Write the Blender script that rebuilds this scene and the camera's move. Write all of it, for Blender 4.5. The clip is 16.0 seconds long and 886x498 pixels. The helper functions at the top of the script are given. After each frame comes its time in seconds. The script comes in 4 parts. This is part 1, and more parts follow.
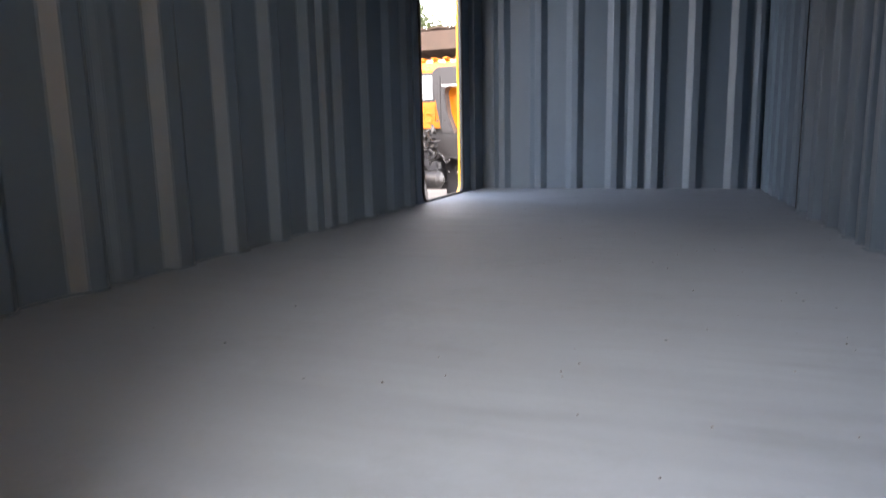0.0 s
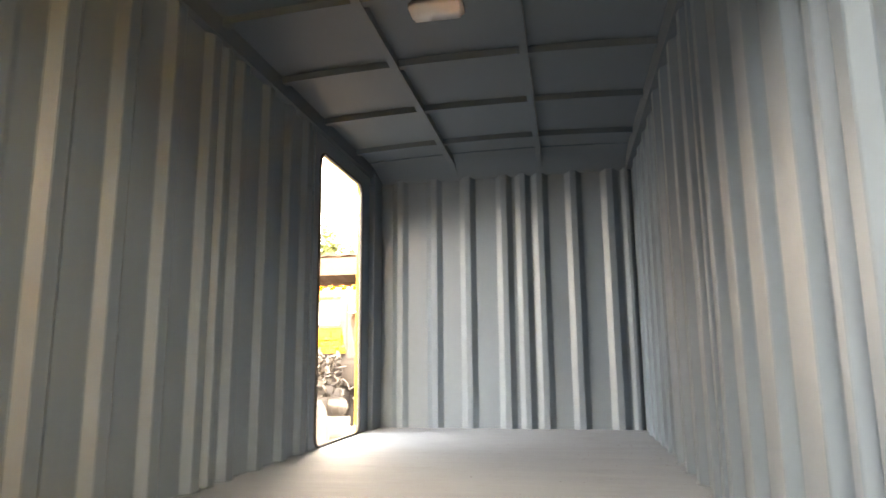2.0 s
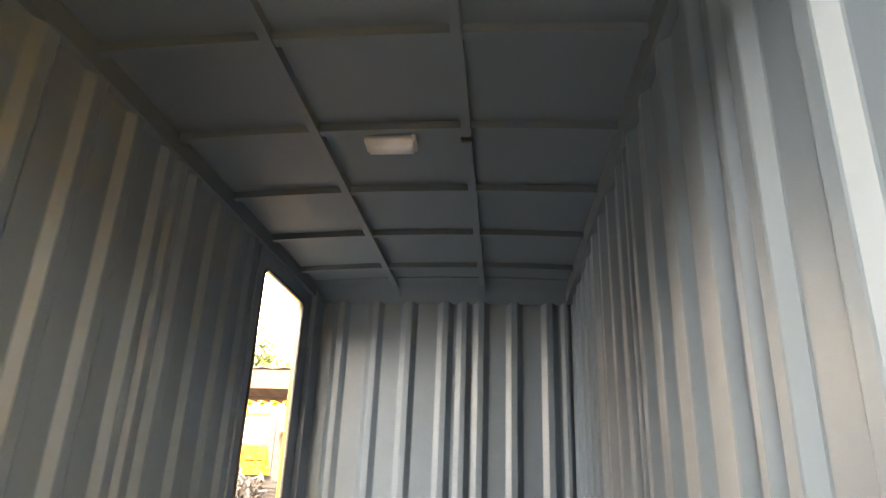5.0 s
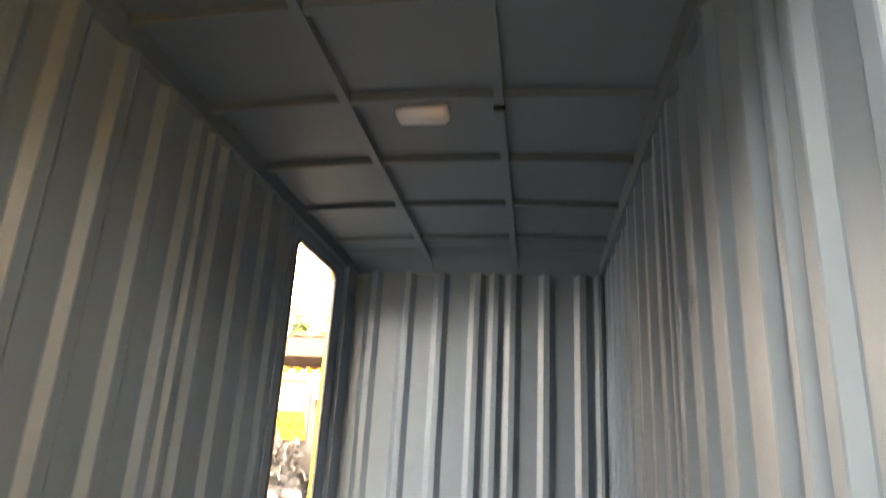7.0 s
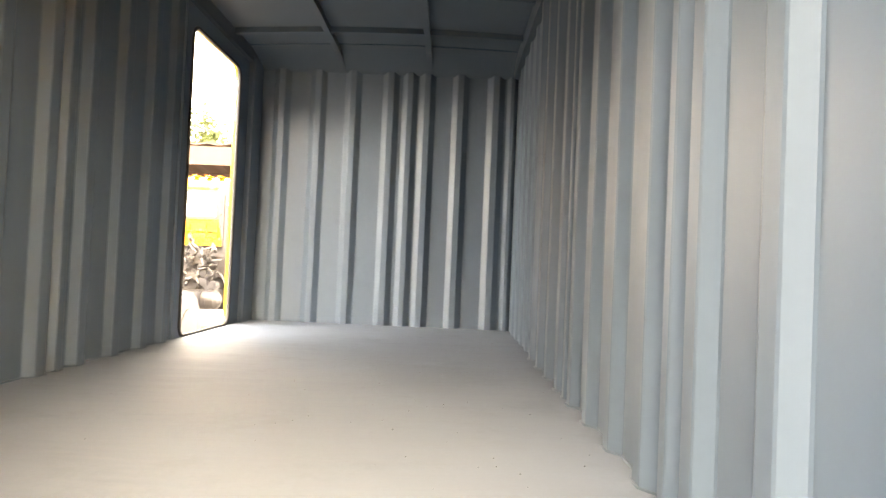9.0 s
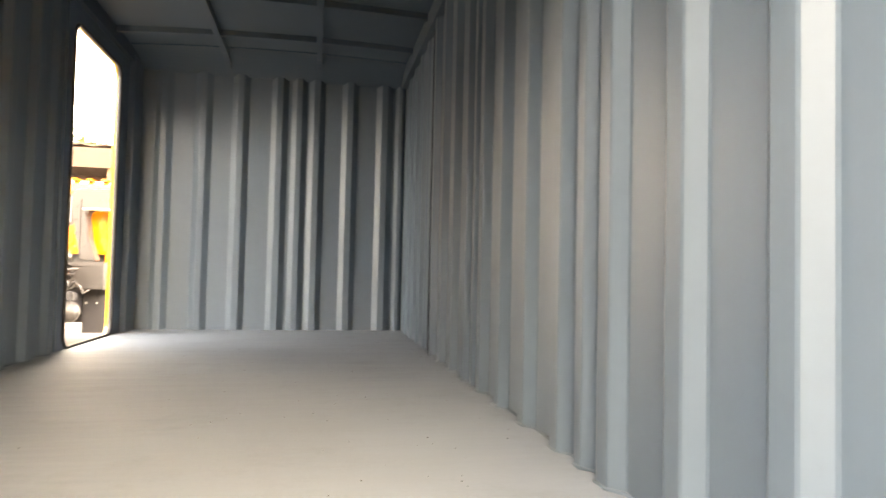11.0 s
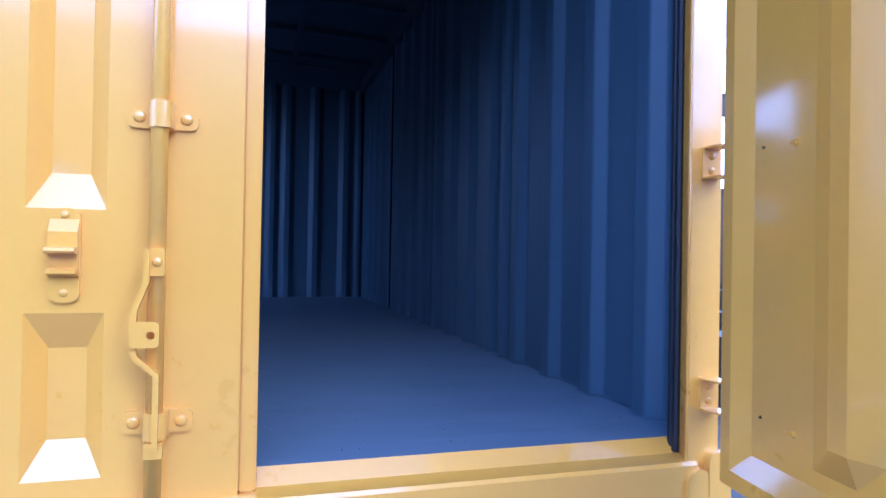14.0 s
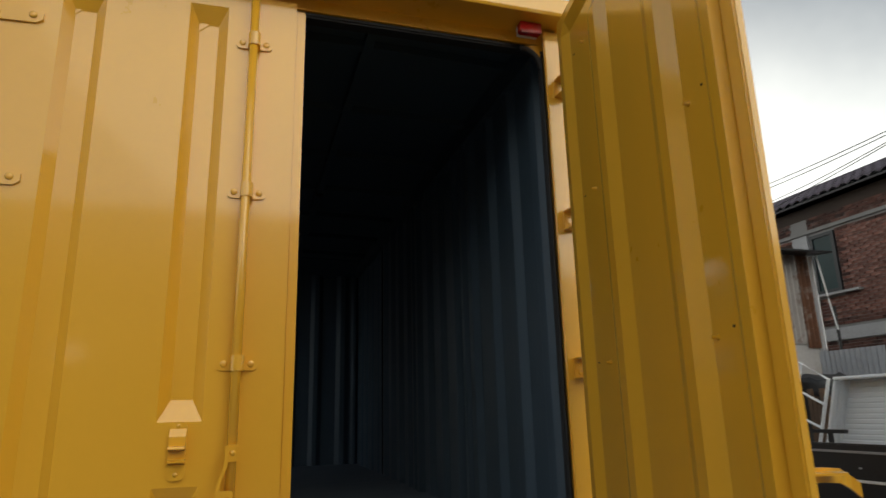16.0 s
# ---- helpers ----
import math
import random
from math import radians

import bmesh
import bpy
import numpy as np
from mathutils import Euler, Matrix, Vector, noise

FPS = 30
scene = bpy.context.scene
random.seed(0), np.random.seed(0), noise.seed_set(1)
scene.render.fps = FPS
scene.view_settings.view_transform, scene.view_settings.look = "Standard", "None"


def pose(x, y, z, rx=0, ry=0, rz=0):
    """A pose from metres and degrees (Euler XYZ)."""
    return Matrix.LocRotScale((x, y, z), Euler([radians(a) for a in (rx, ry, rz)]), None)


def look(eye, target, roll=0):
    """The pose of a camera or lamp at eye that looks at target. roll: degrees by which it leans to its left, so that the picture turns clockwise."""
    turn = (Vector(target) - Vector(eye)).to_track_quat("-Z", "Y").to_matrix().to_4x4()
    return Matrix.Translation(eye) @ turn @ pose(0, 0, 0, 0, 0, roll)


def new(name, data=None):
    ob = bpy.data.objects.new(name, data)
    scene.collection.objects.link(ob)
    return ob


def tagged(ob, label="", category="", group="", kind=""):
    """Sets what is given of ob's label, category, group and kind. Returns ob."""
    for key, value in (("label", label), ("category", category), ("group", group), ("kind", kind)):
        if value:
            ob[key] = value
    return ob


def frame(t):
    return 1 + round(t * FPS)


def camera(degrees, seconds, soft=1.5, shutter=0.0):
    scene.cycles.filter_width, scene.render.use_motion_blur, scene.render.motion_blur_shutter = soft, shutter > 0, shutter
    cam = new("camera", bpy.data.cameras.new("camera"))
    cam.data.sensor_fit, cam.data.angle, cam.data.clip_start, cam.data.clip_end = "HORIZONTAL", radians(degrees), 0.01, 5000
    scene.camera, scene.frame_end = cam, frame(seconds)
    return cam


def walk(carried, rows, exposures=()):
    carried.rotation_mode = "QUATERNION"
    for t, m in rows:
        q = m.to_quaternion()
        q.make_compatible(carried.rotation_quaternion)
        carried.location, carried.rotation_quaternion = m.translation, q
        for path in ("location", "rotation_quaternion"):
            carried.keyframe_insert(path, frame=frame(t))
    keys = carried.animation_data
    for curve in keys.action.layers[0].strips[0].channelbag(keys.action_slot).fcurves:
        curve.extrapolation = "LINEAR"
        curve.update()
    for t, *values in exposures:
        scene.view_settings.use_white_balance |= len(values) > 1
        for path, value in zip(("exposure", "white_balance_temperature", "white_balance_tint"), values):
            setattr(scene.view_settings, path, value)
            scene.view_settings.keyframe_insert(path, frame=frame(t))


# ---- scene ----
cam = camera(69.1, 16.0, shutter=0.25)
PATH = [
    (0, (0.361, -0.128, 1.346), (-0.277, 1.739, 1.022), -1.2),
    (0.5, (0.429, -0.15, 1.419), (-0.258, 1.728, 1.392), -0.1),
    (1, (0.4, -0.158, 1.475), (-0.115, 1.768, 1.634), -0.5),
    (1.5, (0.451, -0.164, 1.477), (-0.051, 1.75, 1.768), -1.3),
    (2, (0.465, -0.161, 1.494), (0.098, 1.776, 1.834), -0.5),
    (2.5, (0.459, -0.166, 1.507), (0.302, 1.783, 1.927), -1.3),
    (3, (0.472, -0.167, 1.498), (0.414, 1.781, 1.946), -2.3),
    (3.5, (0.491, -0.166, 1.478), (0.572, 1.8, 1.835), -1.6),
    (4, (0.502, -0.173, 1.487), (0.656, 1.758, 1.984), -1.1),
    (4.5, (0.485, -0.155, 1.547), (0.417, 1.757, 2.132), 0.5),
    (4.7, (0.478, -0.172, 1.539), (0.315, 1.715, 2.182), 1.4),
    (6.8, (0.475, -0.127, 1.615), (0.23, 1.698, 2.396), 4.0),
    (7, (0.477, -0.152, 1.558), (0.189, 1.733, 2.16), 3.2),
    (7.5, (0.489, -0.174, 1.48), (0.309, 1.785, 1.843), 1.5),
    (8, (0.49, -0.169, 1.444), (0.461, 1.818, 1.676), 2.4),
    (8.2, (0.536, -0.146, 1.491), (0.503, 1.848, 1.648), 2.6),
    (10.3, (0.407, -0.234, 1.425), (0.542, 1.762, 1.428), 1.1),
    (10.5, (0.379, -0.257, 1.447), (0.574, 1.734, 1.442), 1.1),
    (11, (0.341, -0.31, 1.451), (0.723, 1.652, 1.526), 1.3),
    (11.5, (0.287, -0.397, 1.451), (0.967, 1.478, 1.598), 1.2),
    (12, (0.268, -0.467, 1.443), (0.833, 1.443, 1.618), 1.1),
    (12.5, (0.318, -0.663, 1.38), (0.896, 1.249, 1.493), 0.2),
    (12.9, (0.28, -0.84, 1.409), (0.777, 1.097, 1.452), 1.0),
    (13, (0.258, -0.879, 1.423), (0.761, 1.056, 1.454), 1.2),
    (13.5, (0.136, -1.055, 1.413), (0.685, 0.868, 1.429), -0.0),
    (14, (0.011, -1.24, 1.397), (0.582, 0.677, 1.416), 1.0),
    (14.5, (0.016, -1.475, 1.403), (0.523, 0.456, 1.513), -0.4),
    (15, (0.026, -1.707, 1.438), (0.507, 0.227, 1.614), 0.2),
    (15.5, (-0.007, -1.824, 1.481), (0.435, 0.087, 1.87), -0.7),
    (16, (-0.108, -2.026, 1.47), (0.458, -0.173, 1.963), -1.4),
]
EXPOSURES = [
    (0.0, 2.84, 7000, 18), (0.5, 3.72, 8500, 17), (1.0, 4.36, 9700, 16), (1.5, 4.68, 10500, 16), (2.0, 4.76, 10600, 16), (3.0, 4.72, 10600, 16), (4.5, 4.72, 10600, 16), (7.0, 4.72, 10600, 16), (8.0, 4.66, 10300, 16),
    (10.5, 4.42, 10200, 16), (11.0, 4.20, 10600, 16), (11.5, 3.75, 10200, 15), (12.0, 3.05, 8400, 12), (12.5, 2.05, 7100, 9), (13.0, 1.04, 5150, 15),
    (13.5, 0.88, 4250, 21), (14.0, 0.73, 3830, 27), (14.5, 0.56, 3720, 28), (15.0, 0.47, 3960, 24), (15.5, -0.25, 5150, 7), (16.0, -0.80, 7050, 4),
]
walk(cam, [(t, look(eye, target, roll)) for t, eye, target, roll in PATH], EXPOSURES)

# ---- sky and sun ----
SUN_EL, SUN_AZ = 41.0, 164.0   # degrees; azimuth clockwise from +y
world = bpy.data.worlds.new("sky")
scene.world = world
world.use_nodes = True
wn = world.node_tree.nodes
sky = wn.new("ShaderNodeTexSky")
sky.sky_type = "NISHITA"
sky.sun_disc = False
sky.sun_elevation = radians(SUN_EL)
sky.sun_rotation = radians(SUN_AZ)
sky.air_density, sky.dust_density, sky.ozone_density = 1.0, 1.5, 1.5
cloud_co, cloud = wn.new("ShaderNodeTexCoord"), wn.new("ShaderNodeTexNoise")
cloud.inputs["Scale"].default_value, cloud.inputs["Detail"].default_value = 1.6, 6
cover, veil = wn.new("ShaderNodeMapRange"), wn.new("ShaderNodeMix")
cover.inputs["From Min"].default_value, cover.inputs["From Max"].default_value = 0.35, 0.62
cover.inputs["To Min"].default_value, cover.inputs["To Max"].default_value = 0.45, 1.0
height, haze, veiled = wn.new("ShaderNodeSeparateXYZ"), wn.new("ShaderNodeMapRange"), wn.new("ShaderNodeMath")
haze.interpolation_type = "SMOOTHSTEP"   # white haze towards the horizon, thinning upwards
haze.inputs["From Min"].default_value, haze.inputs["From Max"].default_value = 0.15, 0.65
haze.inputs["To Min"].default_value, haze.inputs["To Max"].default_value = 1.0, 0.20
veiled.operation = "MULTIPLY"
veil.data_type = "RGBA"
veil.inputs[7].default_value = (24.0, 24.2, 24.6, 1)
wl = world.node_tree.links
wl.new(cloud_co.outputs["Generated"], cloud.inputs["Vector"])
wl.new(cloud_co.outputs["Generated"], height.inputs[0])
wl.new(height.outputs[2], haze.inputs["Value"])
wl.new(cloud.outputs[0], cover.inputs["Value"])
wl.new(cover.outputs[0], veiled.inputs[0])
wl.new(haze.outputs[0], veiled.inputs[1])
wl.new(veiled.outputs[0], veil.inputs[0])
wl.new(sky.outputs[0], veil.inputs[6])
wl.new(veil.outputs[2], wn["Background"].inputs["Color"])
wn["Background"].inputs["Strength"].default_value = 0.13
sun = new("sun", bpy.data.lights.new("sun", "SUN"))
sun.data.energy, sun.data.angle, sun.data.color = 1.5, radians(60), (1.0, 0.88, 0.70)
az, el = radians(SUN_AZ), radians(SUN_EL)
sun.matrix_world = look((math.sin(az) * math.cos(el) * 30, math.cos(az) * math.cos(el) * 30, math.sin(el) * 30), (0, 0, 0))


# ---- materials ----
def material(name, colour, rough=0.6, metal=0.0, vary=0.12, scale=3.0, fine=60.0, bump=0.05, coat=0.0, stain=None, amount=0.3, spec=0.5):
    """A painted or raw surface: colour varied at two scales, uneven gloss, fine relief, and stains of a second colour."""
    m = bpy.data.materials.new(name)
    m.use_nodes = True
    n, l = m.node_tree.nodes, m.node_tree.links
    b = n["Principled BSDF"]
    co = n.new("ShaderNodeTexCoord")
    big = n.new("ShaderNodeTexNoise")
    big.inputs["Scale"].default_value, big.inputs["Detail"].default_value = scale, 6
    small = n.new("ShaderNodeTexNoise")
    small.inputs["Scale"].default_value, small.inputs["Detail"].default_value = fine, 4
    for tex in (big, small):
        l.new(co.outputs["Object"], tex.inputs["Vector"])
    mixed = n.new("ShaderNodeMix")
    mixed.data_type = "FLOAT"
    mixed.inputs[0].default_value = 0.35
    l.new(big.outputs[0], mixed.inputs[2])
    l.new(small.outputs[0], mixed.inputs[3])
    ramp = n.new("ShaderNodeValToRGB")
    ramp.color_ramp.elements[0].position, ramp.color_ramp.elements[1].position = 0.3, 0.7
    ramp.color_ramp.elements[0].color = (*[c * (1 - vary) for c in colour], 1)
    ramp.color_ramp.elements[1].color = (*[min(1, c * (1 + vary)) for c in colour], 1)
    l.new(mixed.outputs[0], ramp.inputs[0])
    out = ramp.outputs[0]
    if stain:
        blot = n.new("ShaderNodeTexNoise")
        blot.inputs["Scale"].default_value, blot.inputs["Detail"].default_value, blot.inputs["Roughness"].default_value = scale * 1.7, 8, 0.7
        l.new(co.outputs["Object"], blot.inputs["Vector"])
        mask = n.new("ShaderNodeMapRange")
        mask.inputs["From Min"].default_value, mask.inputs["From Max"].default_value = 0.52, 0.72
        mask.inputs["To Max"].default_value = amount
        l.new(blot.outputs[0], mask.inputs["Value"])
        over = n.new("ShaderNodeMix")
        over.data_type = "RGBA"
        l.new(mask.outputs[0], over.inputs[0])
        l.new(out, over.inputs[6])
        over.inputs[7].default_value = (*stain, 1)
        out = over.outputs[2]
    l.new(out, b.inputs["Base Color"])
    gloss = n.new("ShaderNodeMapRange")
    gloss.inputs["To Min"].default_value, gloss.inputs["To Max"].default_value = max(0.03, rough - 0.1), min(1, rough + 0.1)
    l.new(mixed.outputs[0], gloss.inputs["Value"])
    l.new(gloss.outputs[0], b.inputs["Roughness"])
    b.inputs["Metallic"].default_value, b.inputs["Coat Weight"].default_value, b.inputs["Coat Roughness"].default_value = metal, coat, 0.08
    b.inputs["Coat IOR"].default_value = 1.62
    b.inputs["Specular IOR Level"].default_value = spec
    if bump:
        bm = n.new("ShaderNodeBump")
        bm.inputs["Strength"].default_value, bm.inputs["Distance"].default_value = bump, 0.01
        l.new(mixed.outputs[0], bm.inputs["Height"])
        l.new(bm.outputs[0], b.inputs["Normal"])
    return m


GREY = material("grey_wall_paint", (0.076, 0.115, 0.158), 0.5, vary=0.05, scale=1.6, fine=40, bump=0.03, stain=(0.060, 0.094, 0.130), amount=0.35)
# the wall grey at about two thirds: the roof's shade is in the colour
GREY_SHADED = material("grey_paint_shaded_ceiling", (0.048, 0.075, 0.103), 0.6, vary=0.05, scale=2.0, fine=50, bump=0.03, stain=(0.043, 0.064, 0.084), amount=0.3)
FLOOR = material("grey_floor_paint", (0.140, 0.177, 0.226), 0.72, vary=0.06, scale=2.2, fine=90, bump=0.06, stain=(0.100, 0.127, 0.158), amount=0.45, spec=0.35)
n, l = FLOOR.node_tree.nodes, FLOOR.node_tree.links
wave, place, bulge = n.new("ShaderNodeTexNoise"), n.new("ShaderNodeMapping"), n.new("ShaderNodeBump")
wave.inputs["Scale"].default_value, wave.inputs["Detail"].default_value = 1.6, 3
place.inputs["Scale"].default_value = (0.5, 2.6, 1.0)
l.new(n["Texture Coordinate"].outputs["Object"], place.inputs["Vector"])
l.new(place.outputs[0], wave.inputs["Vector"])
l.new(wave.outputs[0], bulge.inputs["Height"])
bulge.inputs["Strength"].default_value, bulge.inputs["Distance"].default_value = 0.35, 0.05
l.new(n["Bump"].outputs[0], bulge.inputs["Normal"])
l.new(bulge.outputs[0], n["Principled BSDF"].inputs["Normal"])
YELLOW = material("yellow_gloss_paint", (0.82, 0.435, 0.036), 0.3, vary=0.03, scale=1.5, fine=30, bump=0.01, coat=0.85)
RUBBER = material("black_rubber", (0.012, 0.012, 0.014), 0.55, vary=0.2, bump=0.05)
WHITE = material("white_plastic", (0.78, 0.76, 0.76), 0.35, vary=0.03, bump=0.0)
# white plastic in a darker, slightly bluish tone
LAMPSHELL = material("greyish_white_plastic", (0.45, 0.46, 0.50), 0.45, vary=0.06, bump=0.02)
RED = material("red_lens", (0.45, 0.01, 0.015), 0.12, vary=0.05, bump=0.0, coat=0.5)
ORANGE = material("orange_cab_paint", (0.46, 0.14, 0.010), 0.25, vary=0.04, bump=0.0, coat=0.5)
DARK = material("dark_grey_plastic", (0.017, 0.017, 0.02), 0.45, vary=0.1, bump=0.03)
STEEL = material("oily_cast_metal", (0.035, 0.035, 0.037), 0.34, metal=0.45, vary=0.3, scale=9, bump=0.2, stain=(0.03, 0.028, 0.025), amount=0.8)
BLACK = material("black_chassis_paint", (0.010, 0.011, 0.015), 0.4, vary=0.15, bump=0.05, stain=(0.035, 0.034, 0.034), amount=0.3)
WHITEPAINT = material("white_vehicle_paint", (0.84, 0.87, 0.90), 0.3, vary=0.03, bump=0.0, stain=(0.6, 0.6, 0.6), amount=0.15)
GLASS_CAB = material("cab_glass", (0.30, 0.34, 0.36), 0.08, vary=0.1, bump=0.0, coat=0.5)
ASPHALT = material("yard_concrete", (0.135, 0.128, 0.122), 0.85, vary=0.2, scale=0.5, fine=30, bump=0.3, stain=(0.10, 0.094, 0.088), amount=0.5)
PLASTER = material("weathered_plaster", (0.42, 0.42, 0.43), 0.85, vary=0.15, scale=0.9, fine=20, bump=0.25, stain=(0.24, 0.22, 0.2), amount=0.6)
# workshop front and roof: shade put into a very dark brown
SHADED_BROWN = material("brown_workshop_in_shade", (0.055, 0.045, 0.038), 0.85, vary=0.25, scale=1.2, fine=20, bump=0.2, stain=(0.03, 0.026, 0.022), amount=0.6)
MORTAR = material("grey_mortar", (0.27, 0.26, 0.255), 0.9, vary=0.2, scale=2, bump=0.3)
ROOFTILE = material("purple_brown_roof_tile", (0.05, 0.036, 0.055), 0.5, vary=0.3, scale=3, bump=0.3)
RUST = material("rusty_iron_sheet", (0.36, 0.34, 0.33), 0.6, vary=0.15, scale=2.2, fine=25, bump=0.1, stain=(0.12, 0.045, 0.02), amount=1.0)
RUSTY = material("deep_rust_iron_sheet", (0.13, 0.055, 0.028), 0.75, vary=0.3, scale=2.5, fine=25, bump=0.15, stain=(0.34, 0.31, 0.29), amount=0.9)
ZINC = material("grey_iron_sheet", (0.34, 0.36, 0.39), 0.5, metal=0.2, vary=0.12, scale=1.5, bump=0.08, stain=(0.2, 0.2, 0.22), amount=0.5)
SHEDWOOD = material("brown_shed_iron", (0.042, 0.025, 0.017), 0.7, vary=0.25, scale=2, bump=0.2)
TIMBER = material("old_timber", (0.12, 0.075, 0.048), 0.8, vary=0.25, scale=4, bump=0.2)
BARK = material("grey_bark", (0.14, 0.11, 0.08), 0.9, vary=0.3, scale=6, bump=0.5)
WINDOW = material("dark_green_window_glass", (0.008, 0.03, 0.032), 0.3, vary=0.2, bump=0.0, spec=0.25)
CABLE = material("black_cable_sheath", (0.03, 0.03, 0.035), 0.6, bump=0.0)
CRUMB = material("black_grit", (0.02, 0.018, 0.015), 0.9, bump=0.0)
BLUE = material("blue_plastic", (0.03, 0.12, 0.45), 0.4, bump=0.0)


def varied(name, colour, rough, spread, bump=0.2, stain=None):
    """A material whose pieces differ in tone, one object or island from the next."""
    m = material(name, colour, rough, vary=0.2, scale=14 if stain is None else 3.0, fine=80, bump=bump, stain=stain, amount=0.75)
    n, l = m.node_tree.nodes, m.node_tree.links
    b = n["Principled BSDF"]
    src = b.inputs["Base Color"].links[0].from_socket
    info, geo, add = n.new("ShaderNodeObjectInfo"), n.new("ShaderNodeNewGeometry"), n.new("ShaderNodeMath")
    l.new(info.outputs["Random"], add.inputs[0])
    l.new(geo.outputs["Random Per Island"], add.inputs[1])
    rng = n.new("ShaderNodeMapRange")
    rng.inputs["From Max"].default_value = 2.0
    rng.inputs["To Min"].default_value, rng.inputs["To Max"].default_value = 1 - spread, 1 + spread
    l.new(add.outputs[0], rng.inputs["Value"])
    hsv = n.new("ShaderNodeHueSaturation")
    l.new(rng.outputs[0], hsv.inputs["Value"])
    l.new(src, hsv.inputs["Color"])
    l.new(hsv.outputs[0], b.inputs["Base Color"])
    return m


BRICK = varied("red_brown_brick", (0.150, 0.066, 0.050), 0.85, 0.85, stain=(0.26, 0.23, 0.21))
LEAF = varied("green_leaf", (0.045, 0.065, 0.018), 0.6, 0.4, bump=0.0)


# ---- builders ----
def finish(bm, name, mats, parent=None, label="", smooth=False):
    me = bpy.data.meshes.new(name)
    bm.normal_update()
    bm.to_mesh(me)
    bm.free()
    for m in (mats if isinstance(mats, (list, tuple)) else [mats]):
        me.materials.append(m)
    if smooth:
        for p in me.polygons:
            p.use_smooth = True
    ob = new(name, me)
    if parent:
        ob.parent = parent
    if label:
        ob["label"] = label
    return ob


def part(name, bm, mat, parent, label="", smooth=False):
    return finish(bm, name, mat, parent, label, smooth)


def thing(name, label, category, kind="", group="", at=(0, 0, 0), rz=0):
    ob = new(name)
    ob.matrix_world = pose(*at, 0, 0, rz)
    return tagged(ob, label, category, group, kind)


def box(bm, x0, x1, y0, y1, z0, z1, bevel=0.0):
    vs = [bm.verts.new((x, y, z)) for x in (x0, x1) for y in (y0, y1) for z in (z0, z1)]
    fs = [bm.faces.new([vs[i] for i in q]) for q in ((0, 1, 3, 2), (4, 6, 7, 5), (0, 4, 5, 1), (2, 3, 7, 6), (0, 2, 6, 4), (1, 5, 7, 3))]
    bmesh.ops.recalc_face_normals(bm, faces=fs)
    if bevel:
        bmesh.ops.bevel(bm, geom=list({e for f in fs for e in f.edges}), offset=bevel, segments=2, affect="EDGES")
    return bm


def boxes(*specs, bevel=0.0):
    bm = bmesh.new()
    for s in specs:
        box(bm, *s)
    if bevel:
        bmesh.ops.bevel(bm, geom=bm.edges[:], offset=bevel, segments=2, affect="EDGES")
    return bm


def prism(bm, poly, a0, a1, axis="z"):
    """Extrude a polygon, given in the two other axes, along an axis."""
    put = {"z": lambda p, a: (p[0], p[1], a), "x": lambda p, a: (a, p[0], p[1]), "y": lambda p, a: (p[0], a, p[1])}[axis]
    lo, hi = [bm.verts.new(put(p, a0)) for p in poly], [bm.verts.new(put(p, a1)) for p in poly]
    n = len(poly)
    fs = [bm.faces.new(lo), bm.faces.new(hi)] + [bm.faces.new((lo[i], lo[(i + 1) % n], hi[(i + 1) % n], hi[i])) for i in range(n)]
    bmesh.ops.recalc_face_normals(bm, faces=fs)
    return bm


def tube(bm, pts, r, seg=12, closed=False, flat=1.0):
    """A round (or flattened) bar along a line of points."""
    pts = [Vector(p) for p in pts]
    rings, n = [], len(pts)
    for i, p in enumerate(pts):
        a = pts[i - 1] if i or closed else p
        b = pts[(i + 1) % n] if i < n - 1 or closed else p
        t = (b - a).normalized()
        side = t.cross(Vector((0, 1, 0)) if abs(t.y) < 0.9 else Vector((1, 0, 0))).normalized()
        up = side.cross(t)
        rr = r[i] if isinstance(r, (list, tuple)) else r
        rings.append([bm.verts.new(p + side * math.cos(2 * math.pi * k / seg) * rr + up * math.sin(2 * math.pi * k / seg) * rr * flat) for k in range(seg)])
    fs = []
    for i in range(n if closed else n - 1):
        a, b = rings[i], rings[(i + 1) % n]
        fs += [bm.faces.new((a[k], a[(k + 1) % seg], b[(k + 1) % seg], b[k])) for k in range(seg)]
    if not closed:
        fs += [bm.faces.new(rings[0]), bm.faces.new(rings[-1])]
    bmesh.ops.recalc_face_normals(bm, faces=fs)
    return bm


def chamfered(line, r=0.004):
    """Soften the bends of a folded sheet's line."""
    out = [Vector(line[0])]
    for a, p, b in zip(line, line[1:], line[2:]):
        a, p, b = Vector(a), Vector(p), Vector(b)
        da, db = min(r, (a - p).length * 0.4), min(r, (b - p).length * 0.4)
        out += [p + (a - p).normalized() * da, p + (b - p).normalized() * db]
    return out + [Vector(line[-1])]


